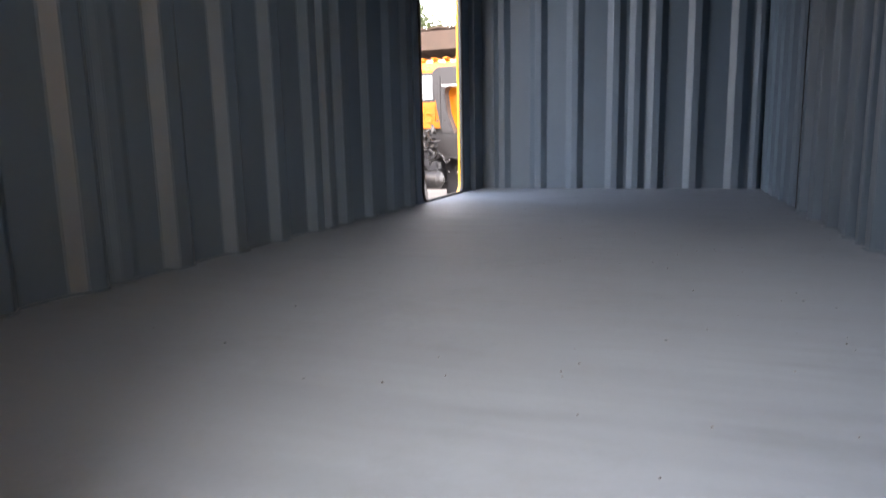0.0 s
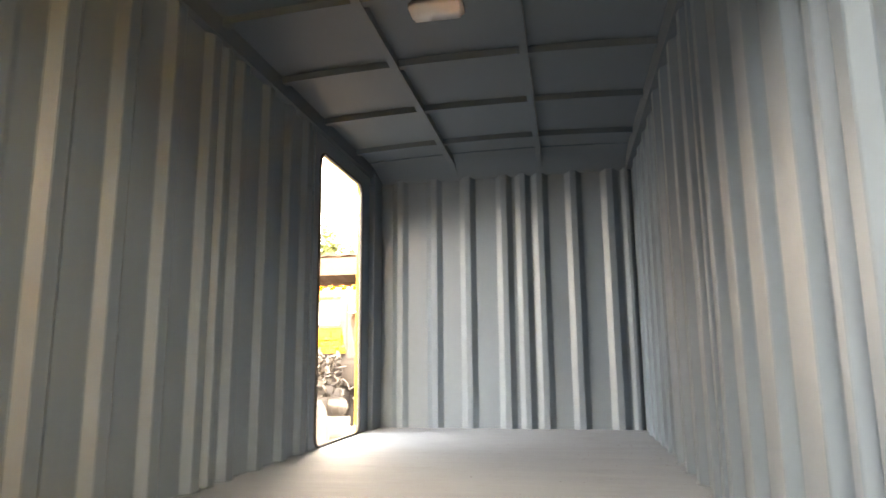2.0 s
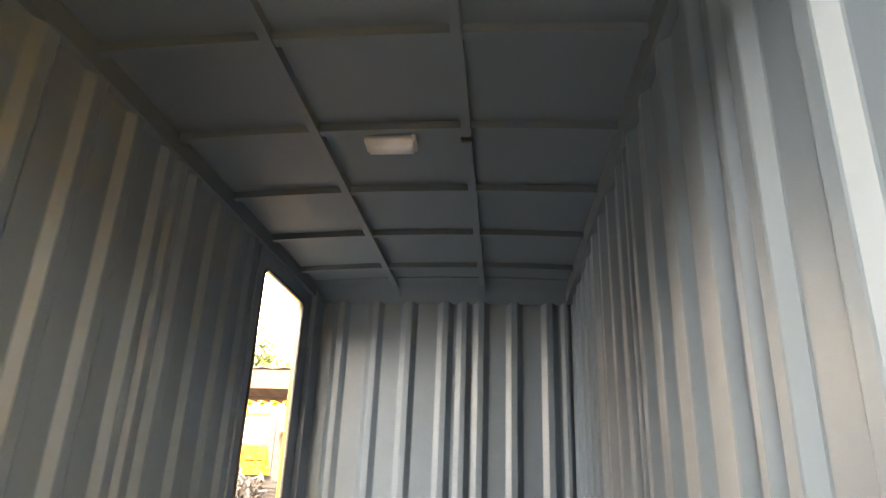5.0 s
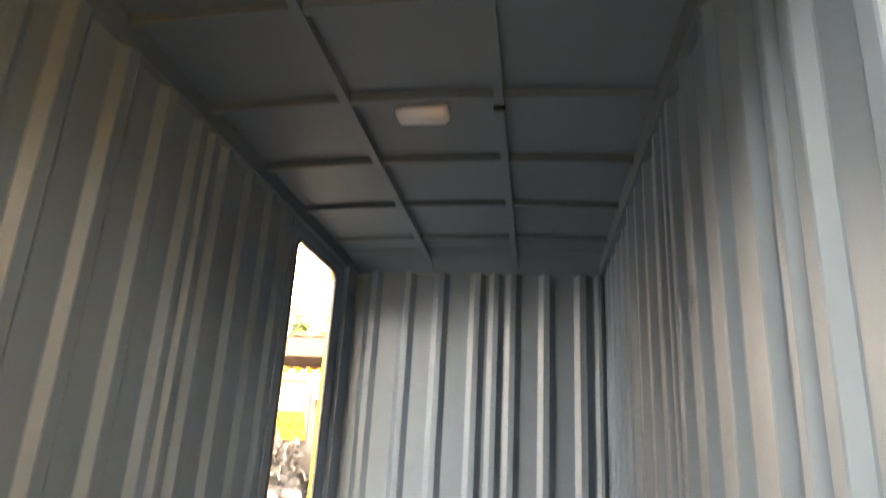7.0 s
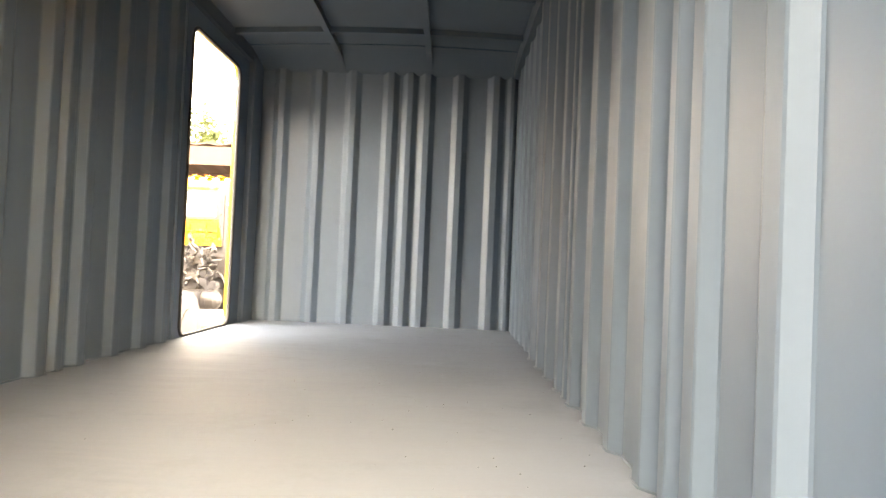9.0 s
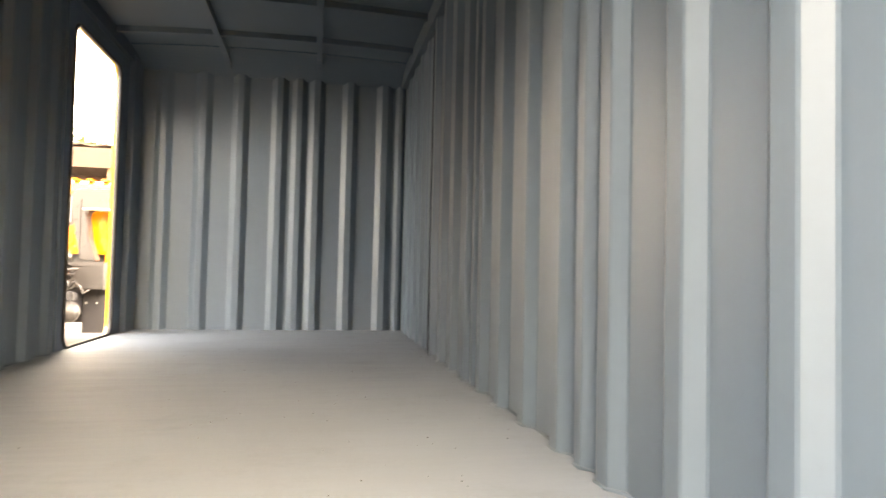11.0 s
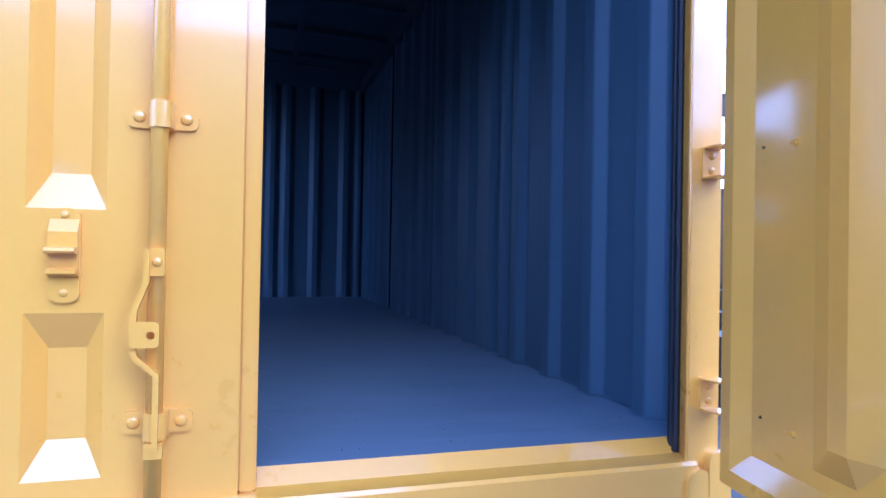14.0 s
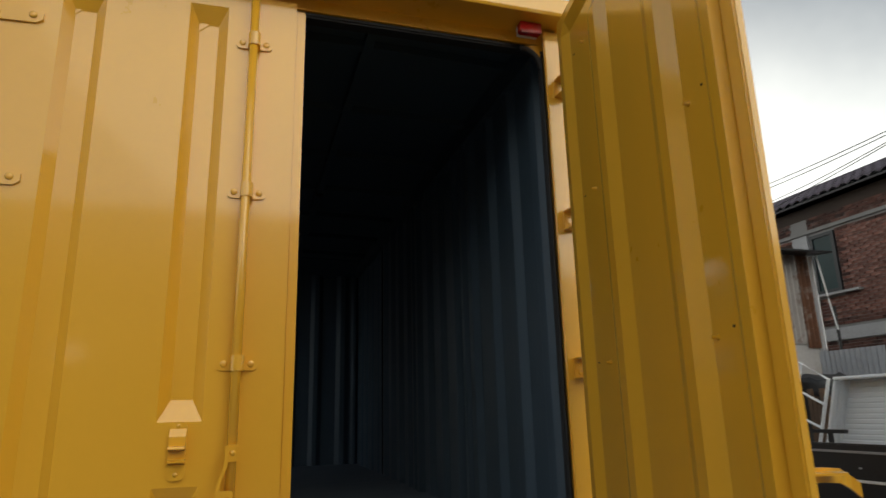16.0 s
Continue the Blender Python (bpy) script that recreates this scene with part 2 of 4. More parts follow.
def folded_sheet(line, z0, z1, place, outward):
    """A folded steel sheet: a line in plan (run, depth), upright from z0 to z1, with thickness; slot 0 faces inwards, slot 1 outwards."""
    line = chamfered(line)
    bm = bmesh.new()
    inner = [[bm.verts.new(place(s, d, z)) for z in (z0, z1)] for s, d in line]
    outer = [[bm.verts.new(place(s, d + outward, z)) for z in (z0, z1)] for s, d in line]
    for i in range(len(line) - 1):
        bm.faces.new((inner[i][0], inner[i + 1][0], inner[i + 1][1], inner[i][1]))
        f = bm.faces.new((outer[i][0], outer[i][1], outer[i + 1][1], outer[i + 1][0]))
        f.material_index = 1
        for k in (0, 1):
            bm.faces.new((inner[i][k], outer[i][k], outer[i + 1][k], inner[i + 1][k]))
    for i in (0, -1):
        bm.faces.new((inner[i][0], inner[i][1], outer[i][1], outer[i][0]))
    bmesh.ops.recalc_face_normals(bm, faces=bm.faces[:])
    return bm


def ribbed(a, b, ribs, depth=0.03, crest=0.028, base=0.064):
    """The plan line of a ribbed sheet from a to b: flats at 0, ribs standing in by depth; a rib is (centre, size) or (centre, size, share of the depth)."""
    line = [(a, 0.0)]
    for c, k, *low in ribs:
        d = depth * (low[0] if low else min(1, k * 1.2))
        line += [(c - base * k, 0.0), (c - crest * k, -d), (c + crest * k, -d), (c + base * k, 0.0)]
    return line + [(b, 0.0)]


def rounded_loop(y0, y1, z0, z1, r, seg=6):
    """Points round a rectangle with rounded corners."""
    pts = []
    for cy, cz, a0 in ((y1 - r, z0 + r, -90), (y1 - r, z1 - r, 0), (y0 + r, z1 - r, 90), (y0 + r, z0 + r, 180)):
        pts += [(cy + r * math.cos(radians(a0 + 90 * k / seg)), cz + r * math.sin(radians(a0 + 90 * k / seg))) for k in range(seg + 1)]
    return pts


# ---- cargo box: floor, walls, ceiling ----
BED, TOP, LONG, HALF = 1.0, 2.945, 4.655, 0.985


def crown(x):
    """The height of the cambered roof's ribs, underside, across the box."""
    return 2.9655 + 0.012 * x - 0.030 * x * x


bm = boxes((-HALF, HALF, 0.0, LONG, BED - 0.05, BED))
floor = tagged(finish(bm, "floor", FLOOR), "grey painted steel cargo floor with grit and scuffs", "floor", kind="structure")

wall_right = thing("wall_right", "grey painted corrugated steel side wall of the cargo box", "wall", "structure")
RIGHT = [
    (0.0, 1.085, [(0.18, 1), (0.453, 1), (0.725, 1), (1.004, 1)]),
    (1.085, 2.18, [(1.142, 0.72), (1.295, 1), (1.572, 1), (1.845, 1), (2.105, 1)]),
    (2.18, 3.352, [(2.235, 0.72), (2.38, 1), (2.65, 1), (2.92, 1), (3.19, 1)]),
]
for a, b, ribs in RIGHT:
    part("panel", folded_sheet(ribbed(a, b, ribs), BED - 0.03, TOP, lambda s, d, z: (HALF + d, s, z), 0.003), [GREY, YELLOW], wall_right)
part("panel", folded_sheet(ribbed(3.364, LONG, [(3.56, 1), (3.83, 1), (4.10, 1), (4.36, 1)], depth=0.012), BED - 0.03, TOP, lambda s, d, z: (HALF + d, s, z), 0.003), [GREY, YELLOW], wall_right)
part("backing_strip", boxes((HALF + 0.0035, HALF + 0.03, 3.32, 3.40, BED - 0.03, TOP)), BLACK, wall_right)

part("seal", boxes((HALF - 0.010, HALF - 0.001, 3.353, 3.363, BED, TOP - 0.03), bevel=0.003), RUBBER, wall_right, "black rubber seal strip")


def bead(line, place, parent, seed):
    """A hand-laid bead of sealant along the foot of a ribbed wall."""
    rng = random.Random(seed)
    pts, rad = [], []
    for (a, b), (c, d) in zip(line, line[1:]):
        steps = max(1, int(math.hypot(c - a, d - b) / 0.03))
        for k in range(steps):
            f = k / steps
            pts.append(place(a + (c - a) * f, b + (d - b) * f - 0.002 + rng.uniform(-0.001, 0.001), BED + 0.001))
            rad.append(rng.uniform(0.003, 0.0065))
    part("sealant_bead", tube(bmesh.new(), pts, rad, 6), GREY, parent, smooth=True)


for k, (a, b, ribs) in enumerate(RIGHT):
    bead(ribbed(a, b, ribs), lambda s, d, z: (HALF + d, s, z), wall_right, 20 + k)

wall_left = thing("wall_left", "grey painted corrugated steel side wall beside the open side door", "wall", "structure")
LEFT = [
    (0.02, 1.140, [(0.30, 1), (0.57, 1), (0.83, 0.85), (1.076, 0.95)]),
    (1.140, 2.250, [(1.195, 0.7, 0.25), (1.396, 1), (1.665, 1), (1.93, 1), (2.195, 1)]),
    (2.250, 3.34, [(2.311, 0.72), (2.455, 1), (2.725, 1), (2.99, 1), (3.22, 0.9)]),
]
for a, b, ribs in LEFT:
    part("panel", folded_sheet(ribbed(a, b, ribs), BED - 0.03, TOP, lambda s, d, z: (-HALF - d, s, z), 0.003), [GREY, YELLOW], wall_left)

for k, (a, b, ribs) in enumerate(LEFT):
    bead(ribbed(a, b, ribs), lambda s, d, z: (-HALF - d, s, z), wall_left, 30 + k)
wall_front = thing("wall_front", "grey painted corrugated steel front wall of the cargo box", "wall", "structure")
FRONT = [
    (-HALF, 0.100, [(-0.783, 1), (-0.512, 1), (-0.250, 1), (0.032, 1)]),
    (0.100, HALF, [(0.176, 0.92), (0.306, 1), (0.556, 1), (0.822, 1.05), (0.944, 0.62, 1.0)]),
]
for a, b, ribs in FRONT:
    part("panel", folded_sheet(ribbed(a, b, ribs, crest=0.022, base=0.062), BED - 0.03, TOP, lambda s, d, z: (s, LONG + d, z), 0.003), [GREY, YELLOW], wall_front)

# side door surround: a plate with a rounded opening
Y0, Y1, Z0, Z1 = 3.43, 4.235, BED + 0.004, 2.765
door_side = thing("door_1", "open side doorway with grey surround, black seal and yellow outer jamb", "doorway", "structure")
loop = rounded_loop(Y0, Y1, Z0, Z1, 0.07)
outer_pts = []
for i, (y, z) in enumerate(loop):
    k = i % 7
    c = i // 7
    corner = [(LONG, BED - 0.03), (LONG, TOP), (3.34, TOP), (3.34, BED - 0.03)][c]
    if k == 0:
        outer_pts.append([(y, corner[1]), (corner[0], z), (y, corner[1]), (corner[0], z)][c])
    elif k == 6:
        outer_pts.append([(corner[0], z), (y, corner[1]), (corner[0], z), (y, corner[1])][c])
    else:
        outer_pts.append(corner)


def ring(bm, inner, outer, x0, x1):
    """A plate with a hole, between two loops, from x0 to x1."""
    n = len(inner)
    va = [[bm.verts.new((x, *p)) for p in inner] for x in (x0, x1)]
    vb = [[bm.verts.new((x, *p)) for p in outer] for x in (x0, x1)]
    for i in range(n):
        j = (i + 1) % n
        for k in (0, 1):
            bm.faces.new((va[k][i], va[k][j], vb[k][j], vb[k][i]))
        bm.faces.new((va[0][i], va[0][j], va[1][j], va[1][i]))
        bm.faces.new((vb[0][i], vb[0][j], vb[1][j], vb[1][i]))
    bmesh.ops.remove_doubles(bm, verts=bm.verts[:], dist=0.0002)
    bmesh.ops.recalc_face_normals(bm, faces=bm.faces[:])
    return bm


def grown(pts, g):
    cy, cz = (Y0 + Y1) / 2, (Z0 + Z1) / 2
    return [(y + math.copysign(g, y - cy), z + math.copysign(g, z - cz)) for y, z in pts]


part("surround", ring(bmesh.new(), loop, outer_pts, -HALF, -HALF + 0.012), GREY, door_side, "flat grey steel surround")
part("jamb", ring(bmesh.new(), loop, grown(loop, 0.045), -HALF - 0.020, -HALF - 0.004), YELLOW, door_side, "yellow painted outer jamb")
part("seal", tube(bmesh.new(), [(-HALF + 0.014, y, z) for y, z in loop], 0.011, 8, closed=True), RUBBER, door_side, "black rubber door seal", smooth=True)
part("corner_post", boxes((-HALF + 0.012, -HALF + 0.05, 4.43, LONG - 0.004, BED, TOP - 0.03), bevel=0.006), GREY, door_side)

# ceiling with its cambered sheet and grid of ribs, one mesh
def arched(bm, x0, x1, y0, y1, lift0, lift1, n):
    """A slab that follows the roof's camber from x0 to x1, lift0 to lift1 above the ribs' underside."""
    cols = [x0 + (x1 - x0) * k / n for k in range(n + 1)]
    poly = [(x, crown(x) + lift0) for x in cols] + [(x, crown(x) + lift1) for x in reversed(cols)]
    prism(bm, poly, y0, y1, "y")


bm = bmesh.new()
arched(bm, -HALF, HALF, 0.0, LONG, 0.038, 0.060, 16)
for k in range(7):
    y = 0.392 + 0.607 * k
    arched(bm, -HALF + 0.01, HALF - 0.01, y - 0.02, y + 0.02, 0.002, 0.0385, 16)
BEND = LONG - 0.32   # from here the roof bends down to the front wall


def cove(x, f):
    """The underside of the bent roof sheet, f from 0 where it starts to 1 at the front wall."""
    return (crown(x) + 0.0375) * (1 - f * f) + 2.886 * f * f


for x in (-0.338, 0.315):
    box(bm, x - 0.02, x + 0.02, 0.03, BEND, crown(x) - 0.005, crown(x) + 0.039)
    steps = [k / 6 for k in range(7)]
    prism(bm, [(BEND + 0.315 * f, cove(x, f) - 0.0425 + 0.034 * f) for f in steps] + [(BEND + 0.315 * f, cove(x, f) + 0.004) for f in reversed(steps)], x - 0.02, x + 0.02, "x")
for s in (-1, 1):
    box(bm, min(s * (HALF - 0.042), s * HALF), max(s * (HALF - 0.042), s * HALF), 0.02, LONG - 0.057, 2.872, crown(s * HALF) + 0.037)
bend = [[bm.verts.new((-HALF + 2 * HALF * i / 16, BEND + 0.317 * j / 8, cove(-HALF + 2 * HALF * i / 16, j / 8))) for i in range(17)] for j in range(9)]
bent = [bm.faces.new((bend[j][i], bend[j][i + 1], bend[j + 1][i + 1], bend[j + 1][i])) for j in range(8) for i in range(16)]
bmesh.ops.recalc_face_normals(bm, faces=bent)
bmesh.ops.solidify(bm, geom=bent, thickness=-0.006 if bent[0].normal.z < 0 else 0.006)
arched(bm, -HALF, HALF, 0.0, 0.02, -0.105, 0.0375, 8)
ceiling = tagged(finish(bm, "ceiling", GREY_SHADED), "grey painted steel cambered roof with a grid of ribs, shade put into its colour", "ceiling", kind="structure")
bm = bmesh.new()
arched(bm, -1.0, 1.0, 0.022, LONG + 0.01, 0.0605, 0.075, 16)
part("roof_sheet", bm, YELLOW, ceiling)

# ---- rear door frame ----
frame_rear = thing("door_frame", "yellow painted steel rear door frame with black seals", "door frame", "structure")
def round_plate(pts, r, seg=4):
    """A polygon's points with its corners rounded."""
    out, n = [], len(pts)
    for i in range(n):
        a, p, c = Vector(pts[i - 1]), Vector(pts[i]), Vector(pts[(i + 1) % n])
        d = min(r, (a - p).length * 0.48, (c - p).length * 0.48)
        q0, q1 = p + (a - p).normalized() * d, p + (c - p).normalized() * d
        for k in range(seg + 1):
            f = k / seg
            out.append(tuple(q0 * (1 - f) ** 2 + p * 2 * f * (1 - f) + q1 * f * f))
    return out


def dome(x, y, z, r, flat=0.5):
    """A low domed bolt head facing -y."""
    bm = bmesh.new()
    tube(bm, [(x, y + 0.001, z), (x, y - r * flat * 0.5, z), (x, y - r * flat * 0.85, z), (x, y - r * flat, z)], [r, r * 0.93, r * 0.6, r * 0.2], 14)
    return bm


for s in (-1, 1):
    bm = prism(bmesh.new(), [(s * 0.900, -0.08), (s * 0.986, -0.08), (s * 0.986, 0.018), (s * 0.925, 0.018), (s * 0.920, -0.03)], 0.86, 2.86)
    bmesh.ops.bevel(bm, geom=[e for e in bm.edges if abs(e.verts[0].co.z - e.verts[1].co.z) > 1], offset=0.006, segments=3, affect="EDGES")
    part("post", bm, YELLOW, frame_rear)
    seal = [(s * 0.910, -0.038), (s * 0.921, -0.034), (s * 0.925, -0.002), (s * 0.911, -0.002), (s * 0.906, -0.008), (s * 0.906, -0.017), (s * 0.9095, -0.02), (s * 0.906, -0.023), (s * 0.906, -0.032)]
    part("seal", prism(bmesh.new(), seal, 0.975, 2.80), RUBBER, frame_rear, "black rubber seal")
    bm = prism(bmesh.new(), round_plate([(s * 0.945, 0.83), (s * 1.0, 0.83), (s * 1.0, 0.988), (s * 0.955, 0.988), (s * 0.945, 0.978)], 0.008), -0.100, -0.078, "y")
    prism(bm, round_plate([(s * 0.895, 0.82), (s * 0.9448, 0.82), (s * 0.9448, 0.958), (s * 0.895, 0.948)], 0.022), -0.098, -0.078, "y")
    part("foot_cover", bm, YELLOW, frame_rear)
bm = prism(bmesh.new(), [(0.0, 1.0), (-0.030, 0.972), (-0.082, 0.969), (-0.088, 0.962), (-0.088, 0.82), (-0.02, 0.82), (0.0, 0.86)], -0.925, 0.925, "x")
part("sill", bm, YELLOW, frame_rear)
bm = prism(bmesh.new(), [(0.02, 2.83), (-0.028, 2.83), (-0.03, 2.872), (-0.16, 2.874), (-0.165, 2.884), (-0.165, 2.945), (-0.14, 2.955), (0.02, 2.955)], -1.0, 1.0, "x")
part("header", bm, YELLOW, frame_rear)
part("seal", boxes((-0.93, 0.93, -0.025, 0.03, 2.808, 2.829), bevel=0.006), RUBBER, frame_rear, "black rubber seal")
R, CX, CZ = 0.085, 0.832, 2.730
arc = [(CX + R * math.cos(radians(9 * k)), CZ + R * math.sin(radians(9 * k))) for k in range(11)]
bm = prism(bmesh.new(), arc + [(CX + 0.08, 2.826), (0.918, 2.826), (0.918, CZ)], -0.034, -0.010, "y")
part("corner_fillet", bm, YELLOW, frame_rear)
part("seal", tube(bmesh.new(), [(x - 0.004, -0.024, z - 0.004) for x, z in arc], 0.013, 8), RUBBER, frame_rear, "black rounded corner seal", smooth=True)
for z in (2.62, 2.112, 1.603, 1.112):
    for s in (-1, 1):
        bm = bmesh.new()
        a, b = sorted((s * 0.918, s * 0.925))
        box(bm, *sorted((s * 0.93, s * 0.972)), -0.086, -0.08, z - 0.034, z + 0.034)
        for dz in (-0.034, 0.03):
            prism(bm, [(s * 0.93, -0.086), (s * 0.972, -0.086), (s * 0.972, -0.125), (s * 0.945, -0.14), (s * 0.93, -0.125)], z + dz, z + dz + 0.004)
        hb = part("hinge_bracket", bm, YELLOW, frame_rear)
        for dz in (-0.016, 0.016):
            part("bolt", dome(s * 0.951, -0.086, z + dz, 0.0085), YELLOW, hb, smooth=True)

lamp = thing("marker_lamp", "small red and white marker lamp under the rear header", "lamp")
part("lens", boxes((0.80, 0.885, -0.106, -0.071, 2.830, 2.873), bevel=0.004), RED, lamp, "red lens")
part("base", boxes((0.802, 0.883, -0.0705, -0.055, 2.832, 2.873), bevel=0.003), WHITE, lamp, "white base")
keeper = thing("rod_keeper", "yellow painted rod keeper under the rear header", "bracket")
part("plate", boxes((0.06, 0.13, -0.12, -0.05, 2.862, 2.872), bevel=0.002), YELLOW, keeper)
part("lug", boxes((0.085, 0.105, -0.10, -0.07, 2.84, 2.864), bevel=0.003), YELLOW, keeper)


# ---- rear door leaves ----
def skin(bm, w, z0, z1, y, pits, sign):
    """A flat sheet in the plane y with sloped pits pressed in; a pit is (u0, u1, za, zb, slope, slope_z, depth)."""
    us = sorted({0.0, w, *[p[0] for p in pits], *[p[1] for p in pits]})
    zs = sorted({z0, z1, *[p[2] for p in pits], *[p[3] for p in pits]})
    for a, b in zip(us, us[1:]):
        for c, d in zip(zs, zs[1:]):
            mu, mz = (a + b) / 2, (c + d) / 2
            if any(p[0] < mu < p[1] and p[2] < mz < p[3] for p in pits):
                continue
            bm.faces.new([bm.verts.new(v) for v in ((a, y, c), (b, y, c), (b, y, d), (a, y, d))])
    for u0, u1, za, zb, s, sz, dep in pits:
        o = [bm.verts.new(v) for v in ((u0, y, za), (u1, y, za), (u1, y, zb), (u0, y, zb))]
        i = [bm.verts.new(v) for v in ((u0 + s, y + sign * dep, za + sz), (u1 - s, y + sign * dep, za + sz), (u1 - s, y + sign * dep, zb - sz), (u0 + s, y + sign * dep, zb - sz))]
        bm.faces.new(i)
        for k in range(4):
            bm.faces.new((o[k], o[(k + 1) % 4], i[(k + 1) % 4], i[k]))
    bmesh.ops.remove_doubles(bm, verts=bm.verts[:], dist=0.0001)


def inner_skin(bm, w, y):
    """The inside of a leaf: a rim, a bevel down to the panel, and two ribs pressed up from it."""
    ribs = ((0.238, 0.388, 0.055), (0.600, 0.750, 0.055))
    us = sorted({0.0, 0.032, 0.072, w - 0.072, w - 0.032, w, *[v for a, b, k in ribs for v in (a, a + k, b - k, b)]})
    zs = [LOW, LOW + 0.032, LOW + 0.072, LOW + 0.10, LOW + 0.15, HIGH - 0.15, HIGH - 0.10, HIGH - 0.072, HIGH - 0.032, HIGH]

    def lift(u, z):
        rim = max(0.0, min(1.0, (u - 0.032) / 0.04, (w - 0.032 - u) / 0.04, (z - LOW - 0.032) / 0.04, (HIGH - 0.032 - z) / 0.04))
        up = max(max(0.0, min(1.0, (u - a) / k, (b - u) / k, (z - LOW - 0.10) / 0.05, (HIGH - 0.10 - z) / 0.05)) for a, b, k in ribs)
        return -0.020 * rim + 0.019 * up

    grid = [[bm.verts.new((u, y + lift(u, z), z)) for z in zs] for u in us]
    for i in range(len(us) - 1):
        for j in range(len(zs) - 1):
            bm.faces.new((grid[i][j], grid[i + 1][j], grid[i + 1][j + 1], grid[i][j + 1]))


def flipped(bm, mirror):
    if mirror:
        for v in bm.verts:
            v.co.x = -v.co.x
    bmesh.ops.recalc_face_normals(bm, faces=bm.faces[:])
    return bm


WIDE, LOW, HIGH = 0.945, 0.958, 2.828


def door_leaf(name, label, mirror, lever_out):
    """A pressed steel door leaf, its hinge edge at the origin, with locking rods, clamps, lever and catch."""
    door = thing(name, label, "door", "structure")
    bm = bmesh.new()
    outer = [(0.226, 0.345, 1.02, 2.775, 0.030, 0.07, 0.028), (0.586, 0.704, 1.02, 1.292, 0.030, 0.06, 0.028), (0.586, 0.704, 1.462, 2.775, 0.030, 0.06, 0.028)]
    skin(bm, WIDE - 0.025, LOW, HIGH, -0.05, outer, 1)
    inner_skin(bm, WIDE - 0.025, -0.004)
    w = WIDE - 0.025
    for q in (((0, -0.05, LOW), (0, -0.05, HIGH), (0, -0.004, HIGH), (0, -0.004, LOW)), ((w, -0.05, LOW), (w, -0.05, HIGH), (w, -0.004, HIGH), (w, -0.004, LOW)),
              ((0, -0.05, LOW), (w, -0.05, LOW), (w, -0.004, LOW), (0, -0.004, LOW)), ((0, -0.05, HIGH), (w, -0.05, HIGH), (w, -0.004, HIGH), (0, -0.004, HIGH))):
        bm.faces.new([bm.verts.new(v) for v in q])
    bmesh.ops.remove_doubles(bm, verts=bm.verts[:], dist=0.0001)
    part("panel", flipped(bm, mirror), YELLOW, door)
    lip = (WIDE - 0.026, WIDE + 0.022, -0.05, -0.03, LOW, HIGH) if mirror else (WIDE - 0.026, WIDE + 0.006, -0.04, -0.008, LOW + 0.012, HIGH - 0.02)
    part("closing_lip", flipped(boxes(lip, bevel=0.004), mirror), YELLOW, door)
    for u in (0.789,):
        rod = part("locking_rod", flipped(tube(bmesh.new(), [(u - 0.002, -0.083, 0.93), (u - 0.002, -0.083, 2.86)], 0.0135, 16), mirror), YELLOW, door, "round steel locking rod", smooth=True)
        for z in (1.109, 1.620, 2.138, 2.65):
            bm = prism(bmesh.new(), round_plate([(u - 0.056, z - 0.019), (u + 0.056, z - 0.019), (u + 0.056, z + 0.019), (u - 0.056, z + 0.019)], 0.015, 6), -0.0565, -0.05, "y")
            arch = [(-0.019, -0.054)] + [(-0.0185 * math.cos(radians(a)), -0.083 - 0.0165 * math.sin(radians(a))) for a in range(0, 181, 12)] + [(0.019, -0.054)]
            prism(bm, [(u + a, y) for a, y in arch], z - 0.022, z + 0.022)
            cl = part("rod_clamp", flipped(bm, mirror), YELLOW, door)
            for a in (-0.037, 0.037):
                part("bolt", flipped(dome(u + a, -0.0565, z, 0.0105, 0.4), mirror), YELLOW, cl, smooth=True)
            a = 0.770 if mirror else u - 0.037
            bm = tube(bmesh.new(), [(a, -0.026, z - 0.014), (a, -0.019, z - 0.014), (a, -0.0189, z - 0.014), (a, -0.008, z - 0.014)], [0.0075, 0.0075, 0.0040, 0.0034], 6)
            part("stud", flipped(bm, mirror), YELLOW, cl, "painted bolt end")
            part("stud", flipped(tube(bmesh.new(), [(a + 0.062, -0.026, z), (a + 0.062, -0.021, z)], 0.0028, 6), mirror), BLACK, cl, "small dark rivet end")
    u = 0.775 if lever_out else 0.789
    bm = bmesh.new()
    if lever_out:
        line = [(u, -0.09), (u + 0.004, -0.15), (u + 0.002, -0.20), (u - 0.012, -0.245), (u - 0.03, -0.268), (u - 0.036, -0.285), (u - 0.03, -0.30)]
        for k in range(len(line) - 1):
            (xa, ya), (xb, yb) = line[k], line[k + 1]
            drop = [0.0, 0.0, 0.0, 0.004, 0.012, 0.02, 0.035]
            za, zb = 1.335 - drop[k], 1.335 - drop[k + 1]
            vs = [bm.verts.new(p) for p in ((xa - 0.004, ya, za - 0.014), (xa + 0.004, ya, za - 0.014), (xa + 0.004, ya, za + 0.014), (xa - 0.004, ya, za + 0.014),
                                            (xb - 0.004, yb, zb - 0.014), (xb + 0.004, yb, zb - 0.014), (xb + 0.004, yb, zb + 0.014), (xb - 0.004, yb, zb + 0.014))]
            for q in ((0, 1, 5, 4), (1, 2, 6, 5), (2, 3, 7, 6), (3, 0, 4, 7), (0, 1, 2, 3), (4, 5, 6, 7)):
                bm.faces.new([vs[t] for t in q])
        turn = [2 * math.pi * k / 24 for k in range(24)]
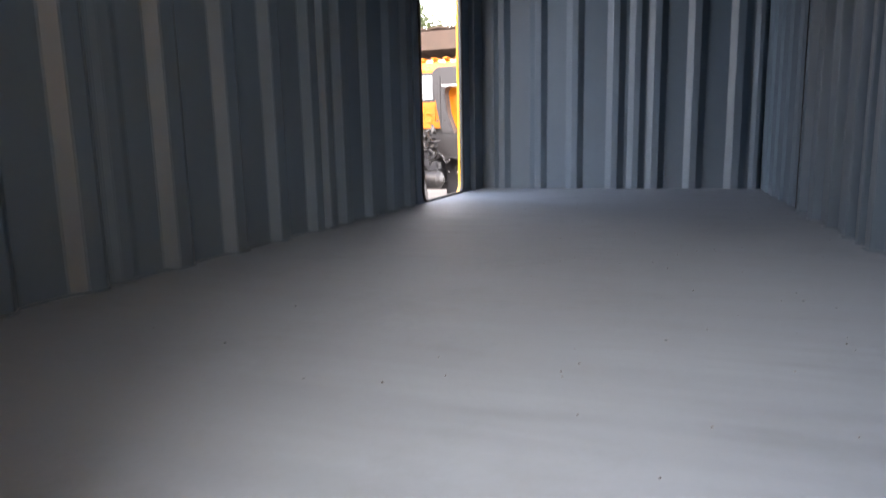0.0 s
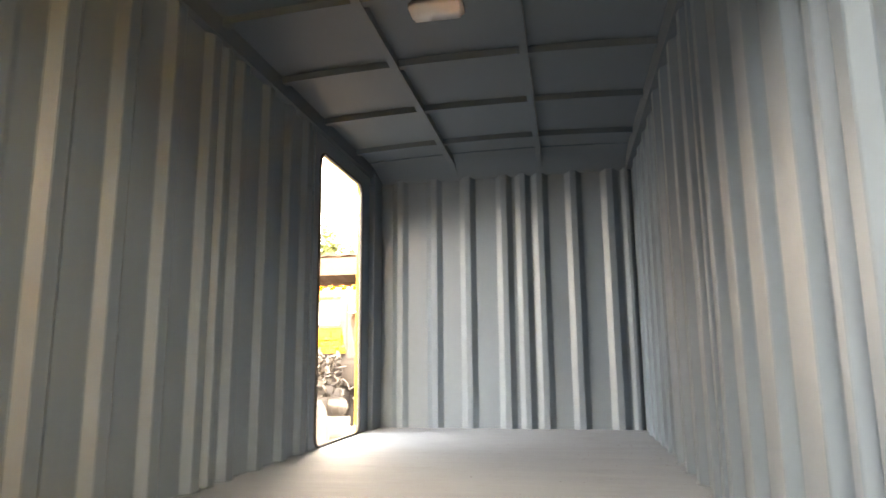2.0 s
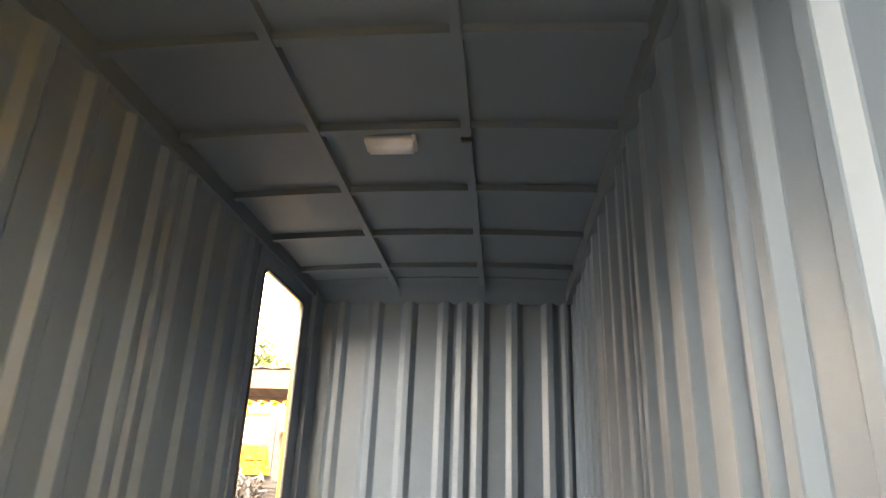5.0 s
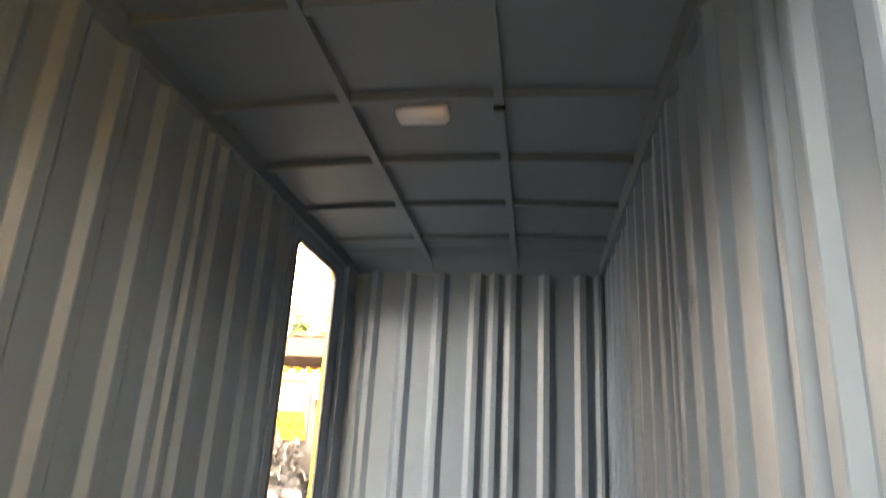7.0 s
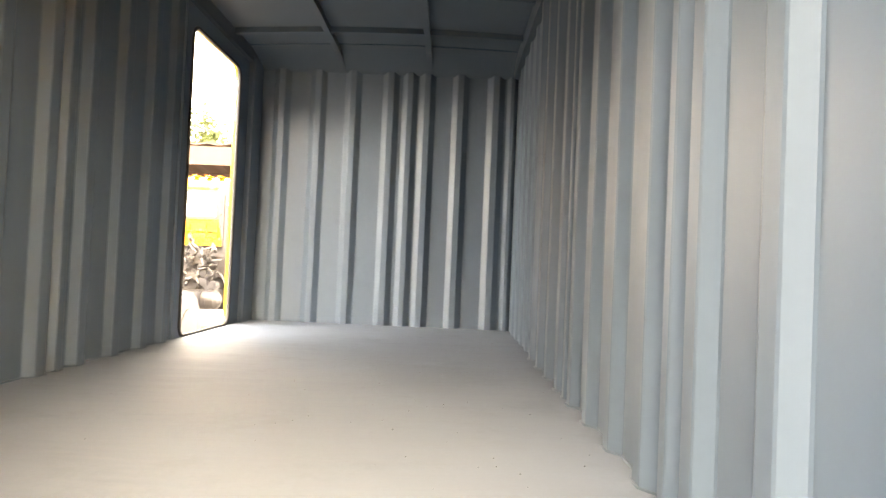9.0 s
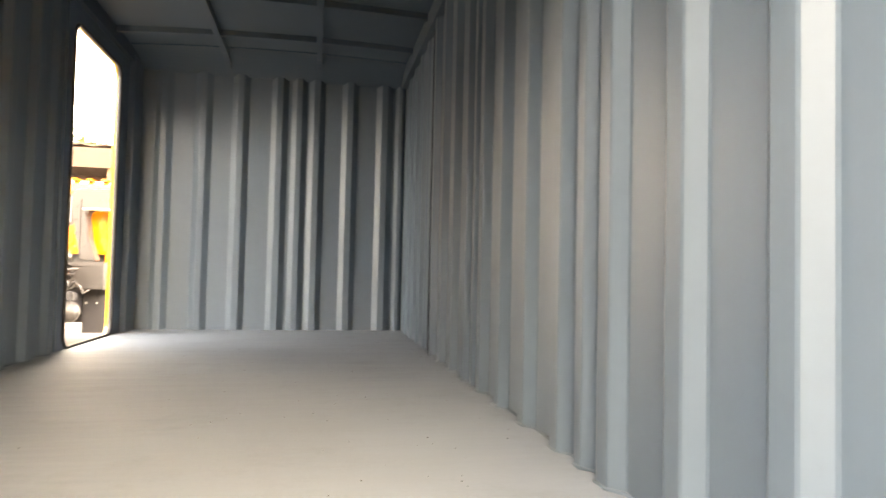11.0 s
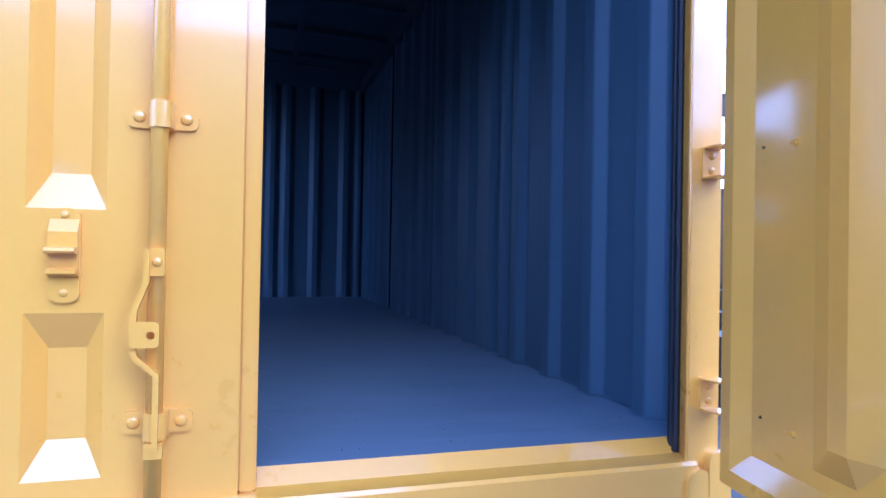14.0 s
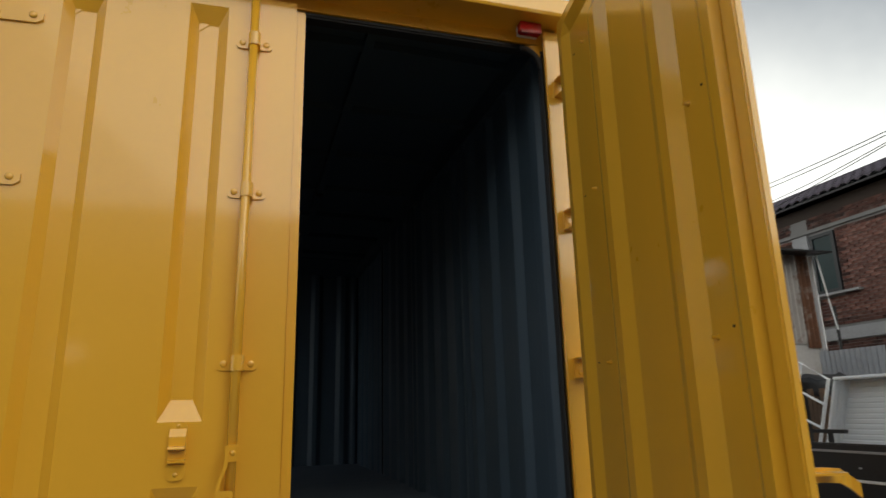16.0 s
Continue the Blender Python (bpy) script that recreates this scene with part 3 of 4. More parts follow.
        rim = [(u + 0.022 + 0.024 * math.copysign(abs(math.cos(a)) ** 0.5, math.cos(a)), -0.185 + 0.045 * math.copysign(abs(math.sin(a)) ** 0.5, math.sin(a))) for a in turn]
        hole = [(u + 0.024 + 0.007 * math.cos(a), -0.19 + 0.011 * math.sin(a)) for a in turn]
        plate = ring(bmesh.new(), hole, rim, 1.337, 1.342)
        for v in plate.verts:
            v.co = Vector((v.co.y, v.co.z, v.co.x))
        part("padlock_plate", flipped(plate, mirror), YELLOW, door)
    else:
        bar = [(u - 0.014, 1.398), (u - 0.014, 1.345), (u - 0.031, 1.300), (u - 0.032, 1.285), (u - 0.032, 1.238), (u - 0.028, 1.224), (u + 0.003, 1.196), (u + 0.003, 1.075)]
        lo, hi = [], []
        for k, p in enumerate(bar):
            p = Vector(p)
            d = (Vector(bar[min(k + 1, len(bar) - 1)]) - Vector(bar[max(k - 1, 0)])).normalized()
            side = Vector((d.y, -d.x)) * 0.0045
            lo.append(tuple(p - side))
            hi.append(tuple(p + side))
        for k in range(len(bar) - 1):
            prism(bm, [lo[k], lo[k + 1], hi[k + 1], hi[k]], -0.112, -0.094, "y")
        bmesh.ops.remove_doubles(bm, verts=bm.verts[:], dist=0.0002)
        prism(bm, round_plate([(u - 0.012, 1.355), (u + 0.012, 1.355), (u + 0.012, 1.400), (u - 0.012, 1.400)], 0.003), -0.104, -0.088, "y")
        prism(bm, round_plate([(u - 0.014, 1.06), (u + 0.014, 1.06), (u + 0.014, 1.085), (u - 0.014, 1.085)], 0.003), -0.104, -0.088, "y")
    lever = part("lever", flipped(bm, mirror), YELLOW, door, "bent flat-bar locking lever")
    if not lever_out:
        part("bolt", dome(u + 0.001, -0.104, 1.378, 0.008), YELLOW, lever, smooth=True)
        turn = [2 * math.pi * k / 40 for k in range(40)]
        cx, cz = u - 0.014, 1.262
        rim = [(cx + 0.022 * math.copysign(abs(math.cos(a)) ** 0.35, math.cos(a)), cz + 0.021 * math.copysign(abs(math.sin(a)) ** 0.35, math.sin(a))) for a in turn]
        hole = [(cx + 0.009 + 0.0065 * math.cos(a), cz - 0.001 + 0.0065 * math.sin(a)) for a in turn]
        bm = ring(bmesh.new(), hole, rim, 0.113, 0.1185)
        for v in bm.verts:
            v.co = Vector((v.co.y, -v.co.x, v.co.z))
        bmesh.ops.recalc_face_normals(bm, faces=bm.faces[:])
        part("padlock_plate", bm, YELLOW, lever)
    bm = prism(bmesh.new(), round_plate([(0.622, 1.309), (0.668, 1.309), (0.668, 1.463), (0.622, 1.463)], 0.02, 6), -0.057, -0.05, "y")
    prof = [(-0.053, 1.447), (-0.058, 1.444), (-0.070, 1.424), (-0.070, 1.400), (-0.088, 1.398), (-0.091, 1.393), (-0.089, 1.390), (-0.066, 1.387), (-0.062, 1.366), (-0.078, 1.362), (-0.078, 1.357), (-0.053, 1.350)]
    prism(bm, prof, 0.645 - 0.0215, 0.645 + 0.0215, "x")
    catch = part("lever_catch", flipped(bm, mirror), YELLOW, door)
    for z in (1.452, 1.325):
        part("rivet", flipped(dome(0.645, -0.057, z, 0.0065), mirror), YELLOW, catch, smooth=True)
    for z in (2.65, 2.138, 1.606, 1.109):
        bm = bmesh.new()
        strap = [(-0.035, -0.032), (0.02, -0.032), (0.06, -0.026), (0.165, -0.024), (0.182, -0.012), (0.182, 0.01), (0.165, 0.02), (0.06, 0.026), (0.02, 0.032), (-0.035, 0.032)]
        prism(bm, [(a, z + b) for a, b in strap], -0.057, -0.05, "y")
        tube(bm, [(-0.028, -0.058, z - 0.034), (-0.028, -0.058, z + 0.034)], 0.011, 12)
        strap = part("hinge", flipped(bm, mirror), YELLOW, door, "flat strap hinge")
        for a in (0.06, 0.155):
            part("bolt", flipped(dome(a, -0.057, z, 0.0115), mirror), YELLOW, strap, smooth=True)
        part("stud", flipped(tube(bmesh.new(), [(0.19, -0.026, z - 0.006), (0.19, -0.019, z - 0.006), (0.19, -0.0189, z - 0.006), (0.19, -0.010, z - 0.006)], [0.0065, 0.0065, 0.0035, 0.003], 6), mirror), YELLOW, strap, "painted bolt end")
        part("stud", flipped(tube(bmesh.new(), [(0.10, -0.026, z), (0.10, -0.021, z)], 0.0028, 6), mirror), BLACK, strap, "small dark rivet end")
    return door


door_closed = door_leaf("door_2", "closed glossy yellow pressed-steel rear door leaf with locking rods", False, False)
door_closed.matrix_world = pose(-0.924, -0.01, 0)
door_open = door_leaf("door_3", "glossy yellow pressed-steel rear door leaf swung open", True, True)
door_open.matrix_world = pose(0.908, -0.169, 0, 0, 0, 80.6)

# ---- ceiling lamp and floor grit ----
lamp = thing("ceiling_lamp", "white plastic box-shaped ceiling lamp, unlit", "lamp", at=(-0.03, 2.34, 0.0))
part("housing", boxes((-0.112, 0.112, -0.06, 0.06, 2.954, 3.003), bevel=0.012), LAMPSHELL, lamp, "white plastic housing", smooth=True)
part("end_cap", boxes((0.10, 0.116, -0.05, 0.05, 2.966, 3.002), bevel=0.003), LAMPSHELL, lamp)
plug = thing("cable_plug", "small black cable plug in a roof rib", "plug")
part("body", boxes((0.29, 0.34, 2.256, 2.278, 2.944, 2.97), bevel=0.004), RUBBER, plug)

rng = random.Random(4)
bm = bmesh.new()
for k in range(170):
    y = rng.random() ** 1.5 * 4.0 + 0.05
    x = max(-0.9, min(0.9, rng.gauss(0.45, 0.35)))
    s = rng.uniform(0.0008, 0.0019)
    bmesh.ops.create_icosphere(bm, subdivisions=1, radius=s, matrix=Matrix.Translation((x, y, BED + s * 0.6)) @ Matrix.Rotation(rng.random() * 3, 4, "Z") @ Matrix.Diagonal((1.5, 1, 0.7, 1)))
tagged(finish(bm, "grit", CRUMB), "scattered black grit on the cargo floor", "grit", kind="stuff")

# ---- chassis under the cargo box ----
chassis = thing("truck_chassis", "black painted truck chassis carrying the cargo box", "chassis")
for s in (-1, 1):
    part("rail", boxes((min(s * 0.34, s * 0.42), max(s * 0.34, s * 0.42), -0.05, 6.2, 0.55, 0.80)), BLACK, chassis)
for y in (0.15, 0.9, 1.65, 2.4, 3.15, 3.9, 4.4):
    part("cross_member", boxes((-0.95, 0.95, y - 0.04, y + 0.04, 0.80, 0.95)), BLACK, chassis)


def wheel(parent, x, y, r, w):
    bm = bmesh.new()
    pts = [(x - w / 2, y, r), (x - w * 0.42, y, r), (x + w * 0.42, y, r), (x + w / 2, y, r)]
    tube(bm, pts, [r * 0.9, r, r, r * 0.9], 28)
    t = part("wheel", bm, RUBBER, parent, "black truck tyre", smooth=False)
    part("rim", tube(bmesh.new(), [(x - w / 2 - 0.01, y, r), (x + w / 2 + 0.01, y, r)], r * 0.55, 20), STEEL, t)


for y in (1.0, 5.0):
    for s in (-1, 1):
        wheel(chassis, s * 0.72, y, 0.38, 0.4 if y < 2 else 0.22)
    part("axle", tube(bmesh.new(), [(-0.7, y, 0.38), (0.7, y, 0.38)], 0.06, 10), BLACK, chassis)
    for x in (-0.42, 0.34):
        part("spring_hanger", boxes((x, x + 0.08, y - 0.3, y + 0.3, 0.40, 0.56)), BLACK, chassis)

# ---- ground ----
bm = bmesh.new()
bmesh.ops.create_grid(bm, x_segments=60, y_segments=60, size=600)
tagged(finish(bm, "ground", ASPHALT), "dusty grey-brown concrete yard", "ground", kind="structure")

# ---- orange truck seen through the side door ----
truck = thing("orange_truck", "orange cab-over truck without a body, chassis and engine bare", "truck")
bm = bmesh.new()
prism(bm, [(11.75, 1.64), (11.75, 2.72), (11.82, 2.86), (12.0, 2.93), (13.1, 2.95), (13.45, 2.75), (13.62, 2.1), (13.66, 1.3), (13.66, 1.0), (12.4, 1.0), (12.2, 1.3), (12.1, 1.64)], -5.05, -2.92, "x")
bmesh.ops.bevel(bm, geom=[e for e in bm.edges if abs(e.verts[0].co.x - e.verts[1].co.x) < 0.01], offset=0.05, segments=3, affect="EDGES")
cab = part("cab", bm, ORANGE, truck, "orange painted cab")
part("side_panel", boxes((-3.17, -2.895, 11.73, 12.3, 1.29, 2.62), bevel=0.02), ORANGE, cab)
for z in (1.72, 1.86):
    part("pressed_rib", boxes((-4.9, -3.75, 11.725, 11.76, z, z + 0.05), bevel=0.01), ORANGE, cab)
for x in (-4.3, -4.0, -3.78):
    part("pressed_panel", boxes((x - 0.1, x + 0.1, 11.725, 11.755, 1.78, 2.05), bevel=0.012), ORANGE, cab)
part("rear_window", boxes((-4.75, -3.73, 11.735, 11.76, 2.17, 2.63), bevel=0.01), GLASS_CAB, cab, "rear cab window")
part("window_seal", boxes((-4.79, -3.69, 11.742, 11.756, 2.13, 2.67), bevel=0.01), RUBBER, cab)
part("side_window", boxes((-2.925, -2.885, 12.35, 13.2, 2.05, 2.65), bevel=0.02), GLASS_CAB, cab, "side window")
part("side_lamp", boxes((-3.11, -2.99, 11.70, 11.735, 1.98, 2.09), bevel=0.008), DARK, cab)
part("door_seam", boxes((-2.9, -2.893, 12.31, 12.325, 1.35, 2.75)), RUBBER, cab)
for k in range(9):
    part("roof_rib", boxes((-5.0 + k * 0.24, -4.9 + k * 0.24, 11.85, 13.2, 2.92, 2.965), bevel=0.012), ORANGE, cab)
bm = bmesh.new()
prism(bm, [(-3.60, 2.62), (-3.50, 2.72), (-2.97, 2.72), (-2.90, 2.62), (-2.89, 2.38), (-3.29, 2.38), (-3.36, 2.30), (-3.31, 1.9), (-3.18, 1.52), (-3.42, 1.52), (-3.50, 1.9), (-3.57, 2.35)], 11.30, 11.58, "y")
bmesh.ops.bevel(bm, geom=bm.edges[:], offset=0.02, segments=2, affect="EDGES")
duct = part("air_intake", bm, DARK, truck, "dark grey plastic air intake duct")
for z in (2.42, 2.2, 1.98, 1.76):
    for x in (-3.50, -3.37):
        part("clip", boxes((x - 0.018, x + 0.018, 11.285, 11.30, z - 0.02, z + 0.02), bevel=0.004), RUBBER, duct)
part("rib", boxes((-3.445, -3.425, 11.28, 11.302, 1.6, 2.55), bevel=0.006), RUBBER, duct)
part("lip", boxes((-3.40, -2.88, 11.28, 11.60, 2.375, 2.395), bevel=0.004), WHITE, duct)
for x in (-3.14, -3.04):
    bm = tube(bmesh.new(), [(x, 11.295, 2.53), (x, 11.285, 2.53)], 0.022, 10)
    part("screw", bm, RUBBER, duct)
cleaner = part("air_cleaner", boxes((-3.50, -3.02, 11.2, 11.7, 1.05, 1.5), bevel=0.012), DARK, truck, "ribbed grey air cleaner housing")
for k in range(7):
    part("rib", boxes((-3.52, -3.0, 11.18, 11.2, 1.08 + k * 0.058, 1.11 + k * 0.058), bevel=0.008), DARK, cleaner)
for x in (-4.3, -3.5):
    part("rail", boxes((x - 0.04, x + 0.04, 7.6, 13.5, 0.62, 0.86)), BLACK, truck)
bm = boxes((-4.25, -3.55, 11.0, 12.4, 0.75, 1.45), (-4.05, -3.6, 10.75, 11.1, 0.72, 1.2))
bmesh.ops.bevel(bm, geom=bm.edges[:], offset=0.05, segments=2, affect="EDGES")
part("engine_block", bm, STEEL, truck, "oily grey engine and gearbox")
bm = tube(bmesh.new(), [(-4.22, 10.6, 0.72), (-4.20, 10.6, 0.72), (-4.14, 10.6, 0.72), (-3.26, 10.6, 0.72), (-3.20, 10.6, 0.72), (-3.16, 10.6, 0.72)], [0.06, 0.12, 0.165, 0.165, 0.12, 0.05], 28)
tank = part("air_tank", bm, STEEL, truck, "silver air tank")
for x in (-3.9, -3.4):
    part("strap", tube(bmesh.new(), [(x - 0.02, 10.6, 0.72), (x + 0.02, 10.6, 0.72)], 0.169, 28), BLACK, tank)
part("tank_bracket", boxes((-4.05, -3.3, 10.58, 11.0, 0.62, 0.70)), BLACK, truck)
part("under_cab", boxes((-4.95, -2.98, 11.95, 12.0, 0.45, 1.66)), BLACK, truck)
rng = random.Random(11)
for k in range(34):
    x, z, y = rng.uniform(-3.95, -3.32), rng.uniform(0.85, 1.55), rng.uniform(10.6, 11.0)
    pts = [Vector((x, y, z))]
    for j in range(4):
        pts.append(pts[-1] + Vector((rng.uniform(-0.12, 0.12), rng.uniform(-0.05, 0.05), rng.uniform(-0.14, 0.12))))
    part("pipe", tube(bmesh.new(), pts, rng.uniform(0.012, 0.035), 8), rng.choice([STEEL, BLACK, STEEL, DARK]), truck, smooth=True)
for k in range(16):
    x, z, y = rng.uniform(-3.95, -3.35), rng.uniform(0.85, 1.5), rng.uniform(10.7, 11.0)
    s = rng.uniform(0.04, 0.11)
    bm = boxes((x - s, x + s, y - s, y + s, z - s * 0.7, z + s * 0.7), bevel=s * 0.25)
    part("casting", bm, rng.choice([STEEL, BLACK]), truck)
guard = part("mudguard", boxes((-3.45, -2.80, 11.6, 11.64, 0.30, 1.15), bevel=0.01), BLACK, truck, "black rubber mudguard")
for k in range(4):
    part("rivet", boxes((-3.4 + k * 0.17, -3.38 + k * 0.17, 11.59, 11.60, 0.80, 0.82)), WHITE, guard)
for k in range(4):
    part("slat", boxes((-3.3 + k * 0.13, -3.22 + k * 0.13, 11.57, 11.6, 0.85, 1.28), bevel=0.01), DARK, truck)
for y in (8.4, 12.7):
    for x in (-4.85, -2.95):
        wheel(truck, x, y, 0.48, 0.28)
    part("axle", tube(bmesh.new(), [(-4.85, y, 0.48), (-2.95, y, 0.48)], 0.08, 10), BLACK, truck)

# ---- open shed and tree behind it ----
shed = thing("shed", "brown iron-roofed open shed", "shed")
bm = bmesh.new()
n = 110
va = [[bm.verts.new((-16 + 20 * k / n, y, z + 0.03 * math.sin(k * 1.6))) for k in range(n + 1)] for y, z in ((20.0, 5.0), (27.0, 4.1), (27.0, 4.05), (20.0, 4.95))]
for r in range(4):
    for k in range(n):
        bm.faces.new((va[r][k], va[r][k + 1], va[(r + 1) % 4][k + 1], va[(r + 1) % 4][k]))
bmesh.ops.recalc_face_normals(bm, faces=bm.faces[:])
part("roof", bm, SHEDWOOD, shed, "brown corrugated roof sheets")
for k, y in enumerate((20.2, 21.6, 23.2, 25.0)):
    part("purlin", boxes((-16, 4, y, y + 0.08, 4.72 - k * 0.19, 4.84 - k * 0.19)), SHEDWOOD, shed)
part("fascia", boxes((-16, 4, 19.96, 20.0, 4.30, 4.88)), SHEDWOOD, shed, "weathered brown fascia")
for x in (-14.0, -10.0, -5.75, -1.5, 2.5):
    part("post", boxes((x - 0.06, x + 0.06, 20.1, 20.19, 0, 4.86)), TIMBER, shed)
part("back_wall", boxes((-16, 4, 27.0, 27.1, 0, 4.1)), TIMBER, shed)


def tree(x, y, h, spread, seed, count):
    t = thing("tree", "sparse green tree with a bare branching trunk", "tree", group="trees behind the shed")
    rng = random.Random(seed)
    bm, tips = bmesh.new(), []

    def limb(p, d, length, r, depth):
        pts, rad = [p], [r]
        for k in range(4):
            d = (d + Vector((rng.uniform(-0.25, 0.25), rng.uniform(-0.25, 0.25), rng.uniform(-0.1, 0.2)))).normalized()
            pts.append(pts[-1] + d * length / 4)
            rad.append(r * (1 - 0.14 * (k + 1)))
        tube(bm, pts, rad, 7)
        if depth == 0:
            tips.extend(pts[1:])
            return
        for k in range(3 if depth > 1 else 4):
            q = pts[rng.choice((2, 3, 4))]
            limb(q, (d + Vector((rng.uniform(-0.9, 0.9), rng.uniform(-0.9, 0.9), rng.uniform(-0.1, 0.6)))).normalized(), length * 0.62, rad[-1] * 0.7, depth - 1)

    limb(Vector((x, y, 0)), Vector((0, 0, 1)), h * 0.5, 0.16, 3)
    part("trunk", bm, BARK, t)
    vs, fs = [], []
    for k in range(count):
        c = rng.choice(tips) + Vector((rng.gauss(0, spread), rng.gauss(0, spread), rng.gauss(0, spread * 0.7)))
        a, b = Vector((rng.gauss(0, 1), rng.gauss(0, 1), rng.gauss(0, 0.6))).normalized(), Vector((rng.gauss(0, 1), rng.gauss(0, 1), rng.gauss(0, 1))).normalized()
        b = (b - a * b.dot(a)).normalized()
        s = rng.uniform(0.08, 0.18)
        i = len(vs)
        vs += [c - a * s, c + b * s * 0.45, c + a * s, c - b * s * 0.45]
        fs.append((i, i + 1, i + 2, i + 3))
    me = bpy.data.meshes.new("crown")
    me.from_pydata(vs, [], fs)
    me.materials.append(LEAF)
    ob = new("crown", me)
    ob.parent = t


tree(-9.4, 30.0, 8.0, 0.30, 3, 4200)
tree(-12.6, 33.0, 8.6, 0.36, 8, 3600)

# ---- black flatbed, white body and rack beyond the open leaf ----
flat = thing("black_flatbed_truck", "black painted flatbed truck with dropped side boards", "truck")
part("deck", boxes((4.05, 7.7, -2.5, 6.2, 0.98, 1.04)), BLACK, flat)
for za, zb, zt, trim, th in ((0.982, 1.222, 1.158, ZINC, 0.016), (0.815, 0.975, 0.962, WHITEPAINT, 0.018), (0.60, 0.808, 0.745, WHITEPAINT, 0.055)):
    sb = part("side_board", boxes((4.0, 4.05, -2.5, 6.2, za, zb), bevel=0.008), BLACK, flat)
    part("trim_strip", boxes((3.988, 4.002, -2.5, 6.2, zt, zt + th), bevel=0.003), trim, sb)
    for k in range(17):
        part("rivet", boxes((3.992, 4.0, -2.3 + k * 0.5, -2.28 + k * 0.5, (za + zb) / 2 - 0.05, (za + zb) / 2 - 0.038)), ZINC, sb)
part("skirt", boxes((4.10, 4.14, -2.5, 6.2, 0.30, 0.60)), BLACK, flat)
for k in range(8):
    part("hook", tube(bmesh.new(), [(4.06, -2.0 + k, 0.55), (4.0, -1.95 + k, 0.42), (4.04, -1.85 + k, 0.36), (4.06, -1.75 + k, 0.45)], 0.012, 6), STEEL, flat)
for x in (5.2, 6.2):
    part("rail", boxes((x - 0.05, x + 0.05, -2.6, 8.5, 0.7, 0.98)), BLACK, flat)
for y in (-1.0, 5.6):
    for x in (4.9, 6.5):
        wheel(flat, x, y, 0.42, 0.3)
    part("axle", tube(bmesh.new(), [(4.9, y, 0.42), (6.5, y, 0.42)], 0.08, 10), BLACK, flat)
    for x in (5.15, 6.15):
        part("spring", boxes((x, x + 0.1, y - 0.3, y + 0.3, 0.42, 0.72)), BLACK, flat)

body = thing("white_cargo_body", "white painted pickup cargo body with a ribbed floor, standing on edge", "cargo body")
bm = bmesh.new()
line = []
for k in range(13):
    z = 1.06 + k * 0.055
    line += [(z, 0.0), (z + 0.012, 0.006), (z + 0.042, 0.006), (z + 0.054, 0.0)]
poly = [(6.22 - d, z) for z, d in line] + [(6.27, 1.78), (6.27, 1.05)]
prism(bm, poly, 0.8, 3.64, "y")
for v in bm.verts:
    if v.co.y > 3:
        v.co.y += (1.745 - v.co.z) / 0.7 * 0.24
part("ribbed_floor", bm, WHITEPAINT, body)
for k in range(3):
    bm = prism(bmesh.new(), [(3.86, 1.045), (3.90, 1.045), (3.66, 1.745), (3.62, 1.745)], 6.0 + k * 0.072, 6.062 + k * 0.072, "x")
    bmesh.ops.bevel(bm, geom=bm.edges[:], offset=0.008, segments=2, affect="EDGES")
    part("side_wall", bm, WHITEPAINT, body)
part("rim", boxes((6.0, 6.27, 0.8, 3.67, 1.748, 1.785), bevel=0.012), WHITEPAINT, body)
rack = thing("white_tube_rack", "white painted tube rack leaning on the cargo body", "rack")
bm = bmesh.new()
corners = [(5.96, 3.93, 1.05), (5.98, 3.69, 1.76), (6.0, 4.06, 1.97), (5.95, 4.26, 1.05)]
part("frame_tube", tube(bm, corners, 0.02, 8, closed=True), WHITEPAINT, rack)
for f, g in ((0.27, 0.36), (0.62, 0.66)):
    a = Vector(corners[0]).lerp(Vector(corners[1]), f)
    b = Vector(corners[3]).lerp(Vector(corners[2]), g)
    part("rung", tube(bmesh.new(), [a, b], 0.014, 8), WHITEPAINT, rack)
stand = thing("black_tee_bar", "black steel tee bar on the flatbed", "bar")
part("upright", boxes((4.62, 4.65, 2.50, 2.53, 1.04, 1.28)), BLACK, stand)
part("head", boxes((4.61, 4.66, 2.36, 2.68, 1.26, 1.29)), BLACK, stand)
planks = thing("timber_stack", "stack of old timber offcuts behind the rack", "timber")
for k in range(6):
    part("plank", boxes((6.28 + k * 0.01, 6.33 + k * 0.01, 3.95 + k * 0.07, 4.01 + k * 0.07, 1.04, 1.50 + 0.09 * (k % 3)), bevel=0.006), TIMBER, planks)
tarp = thing("dark_tarpaulin", "dark tarpaulin heap behind the rack", "tarpaulin")
bm = boxes((6.4, 7.2, 4.05, 5.02, 1.04, 1.88))
bmesh.ops.subdivide_edges(bm, edges=bm.edges[:], cuts=12, use_grid_fill=True)
trng = random.Random(5)
for v in bm.verts:
    if v.co.z > 1.1:
        v.co += Vector((0.05 * math.sin(v.co.y * 9 + v.co.z * 4), 0.02 * math.sin(v.co.z * 11), -0.12 * abs(math.sin(v.co.y * 4.1)) * (v.co.z - 1.04))) + Vector((trng.gauss(0, 0.012),) * 3)
part("sheet", bm, RUBBER, tarp, smooth=True)
bar = thing("white_bar", "white painted tube leaning on the tarpaulin", "bar")
part("tube", tube(bmesh.new(), [(5.42, 4.40, 1.06), (6.40, 4.847, 1.877)], 0.022, 10), WHITEPAINT, bar)
bluebox = thing("blue_bucket", "blue plastic bucket on a timber shelf", "bucket")
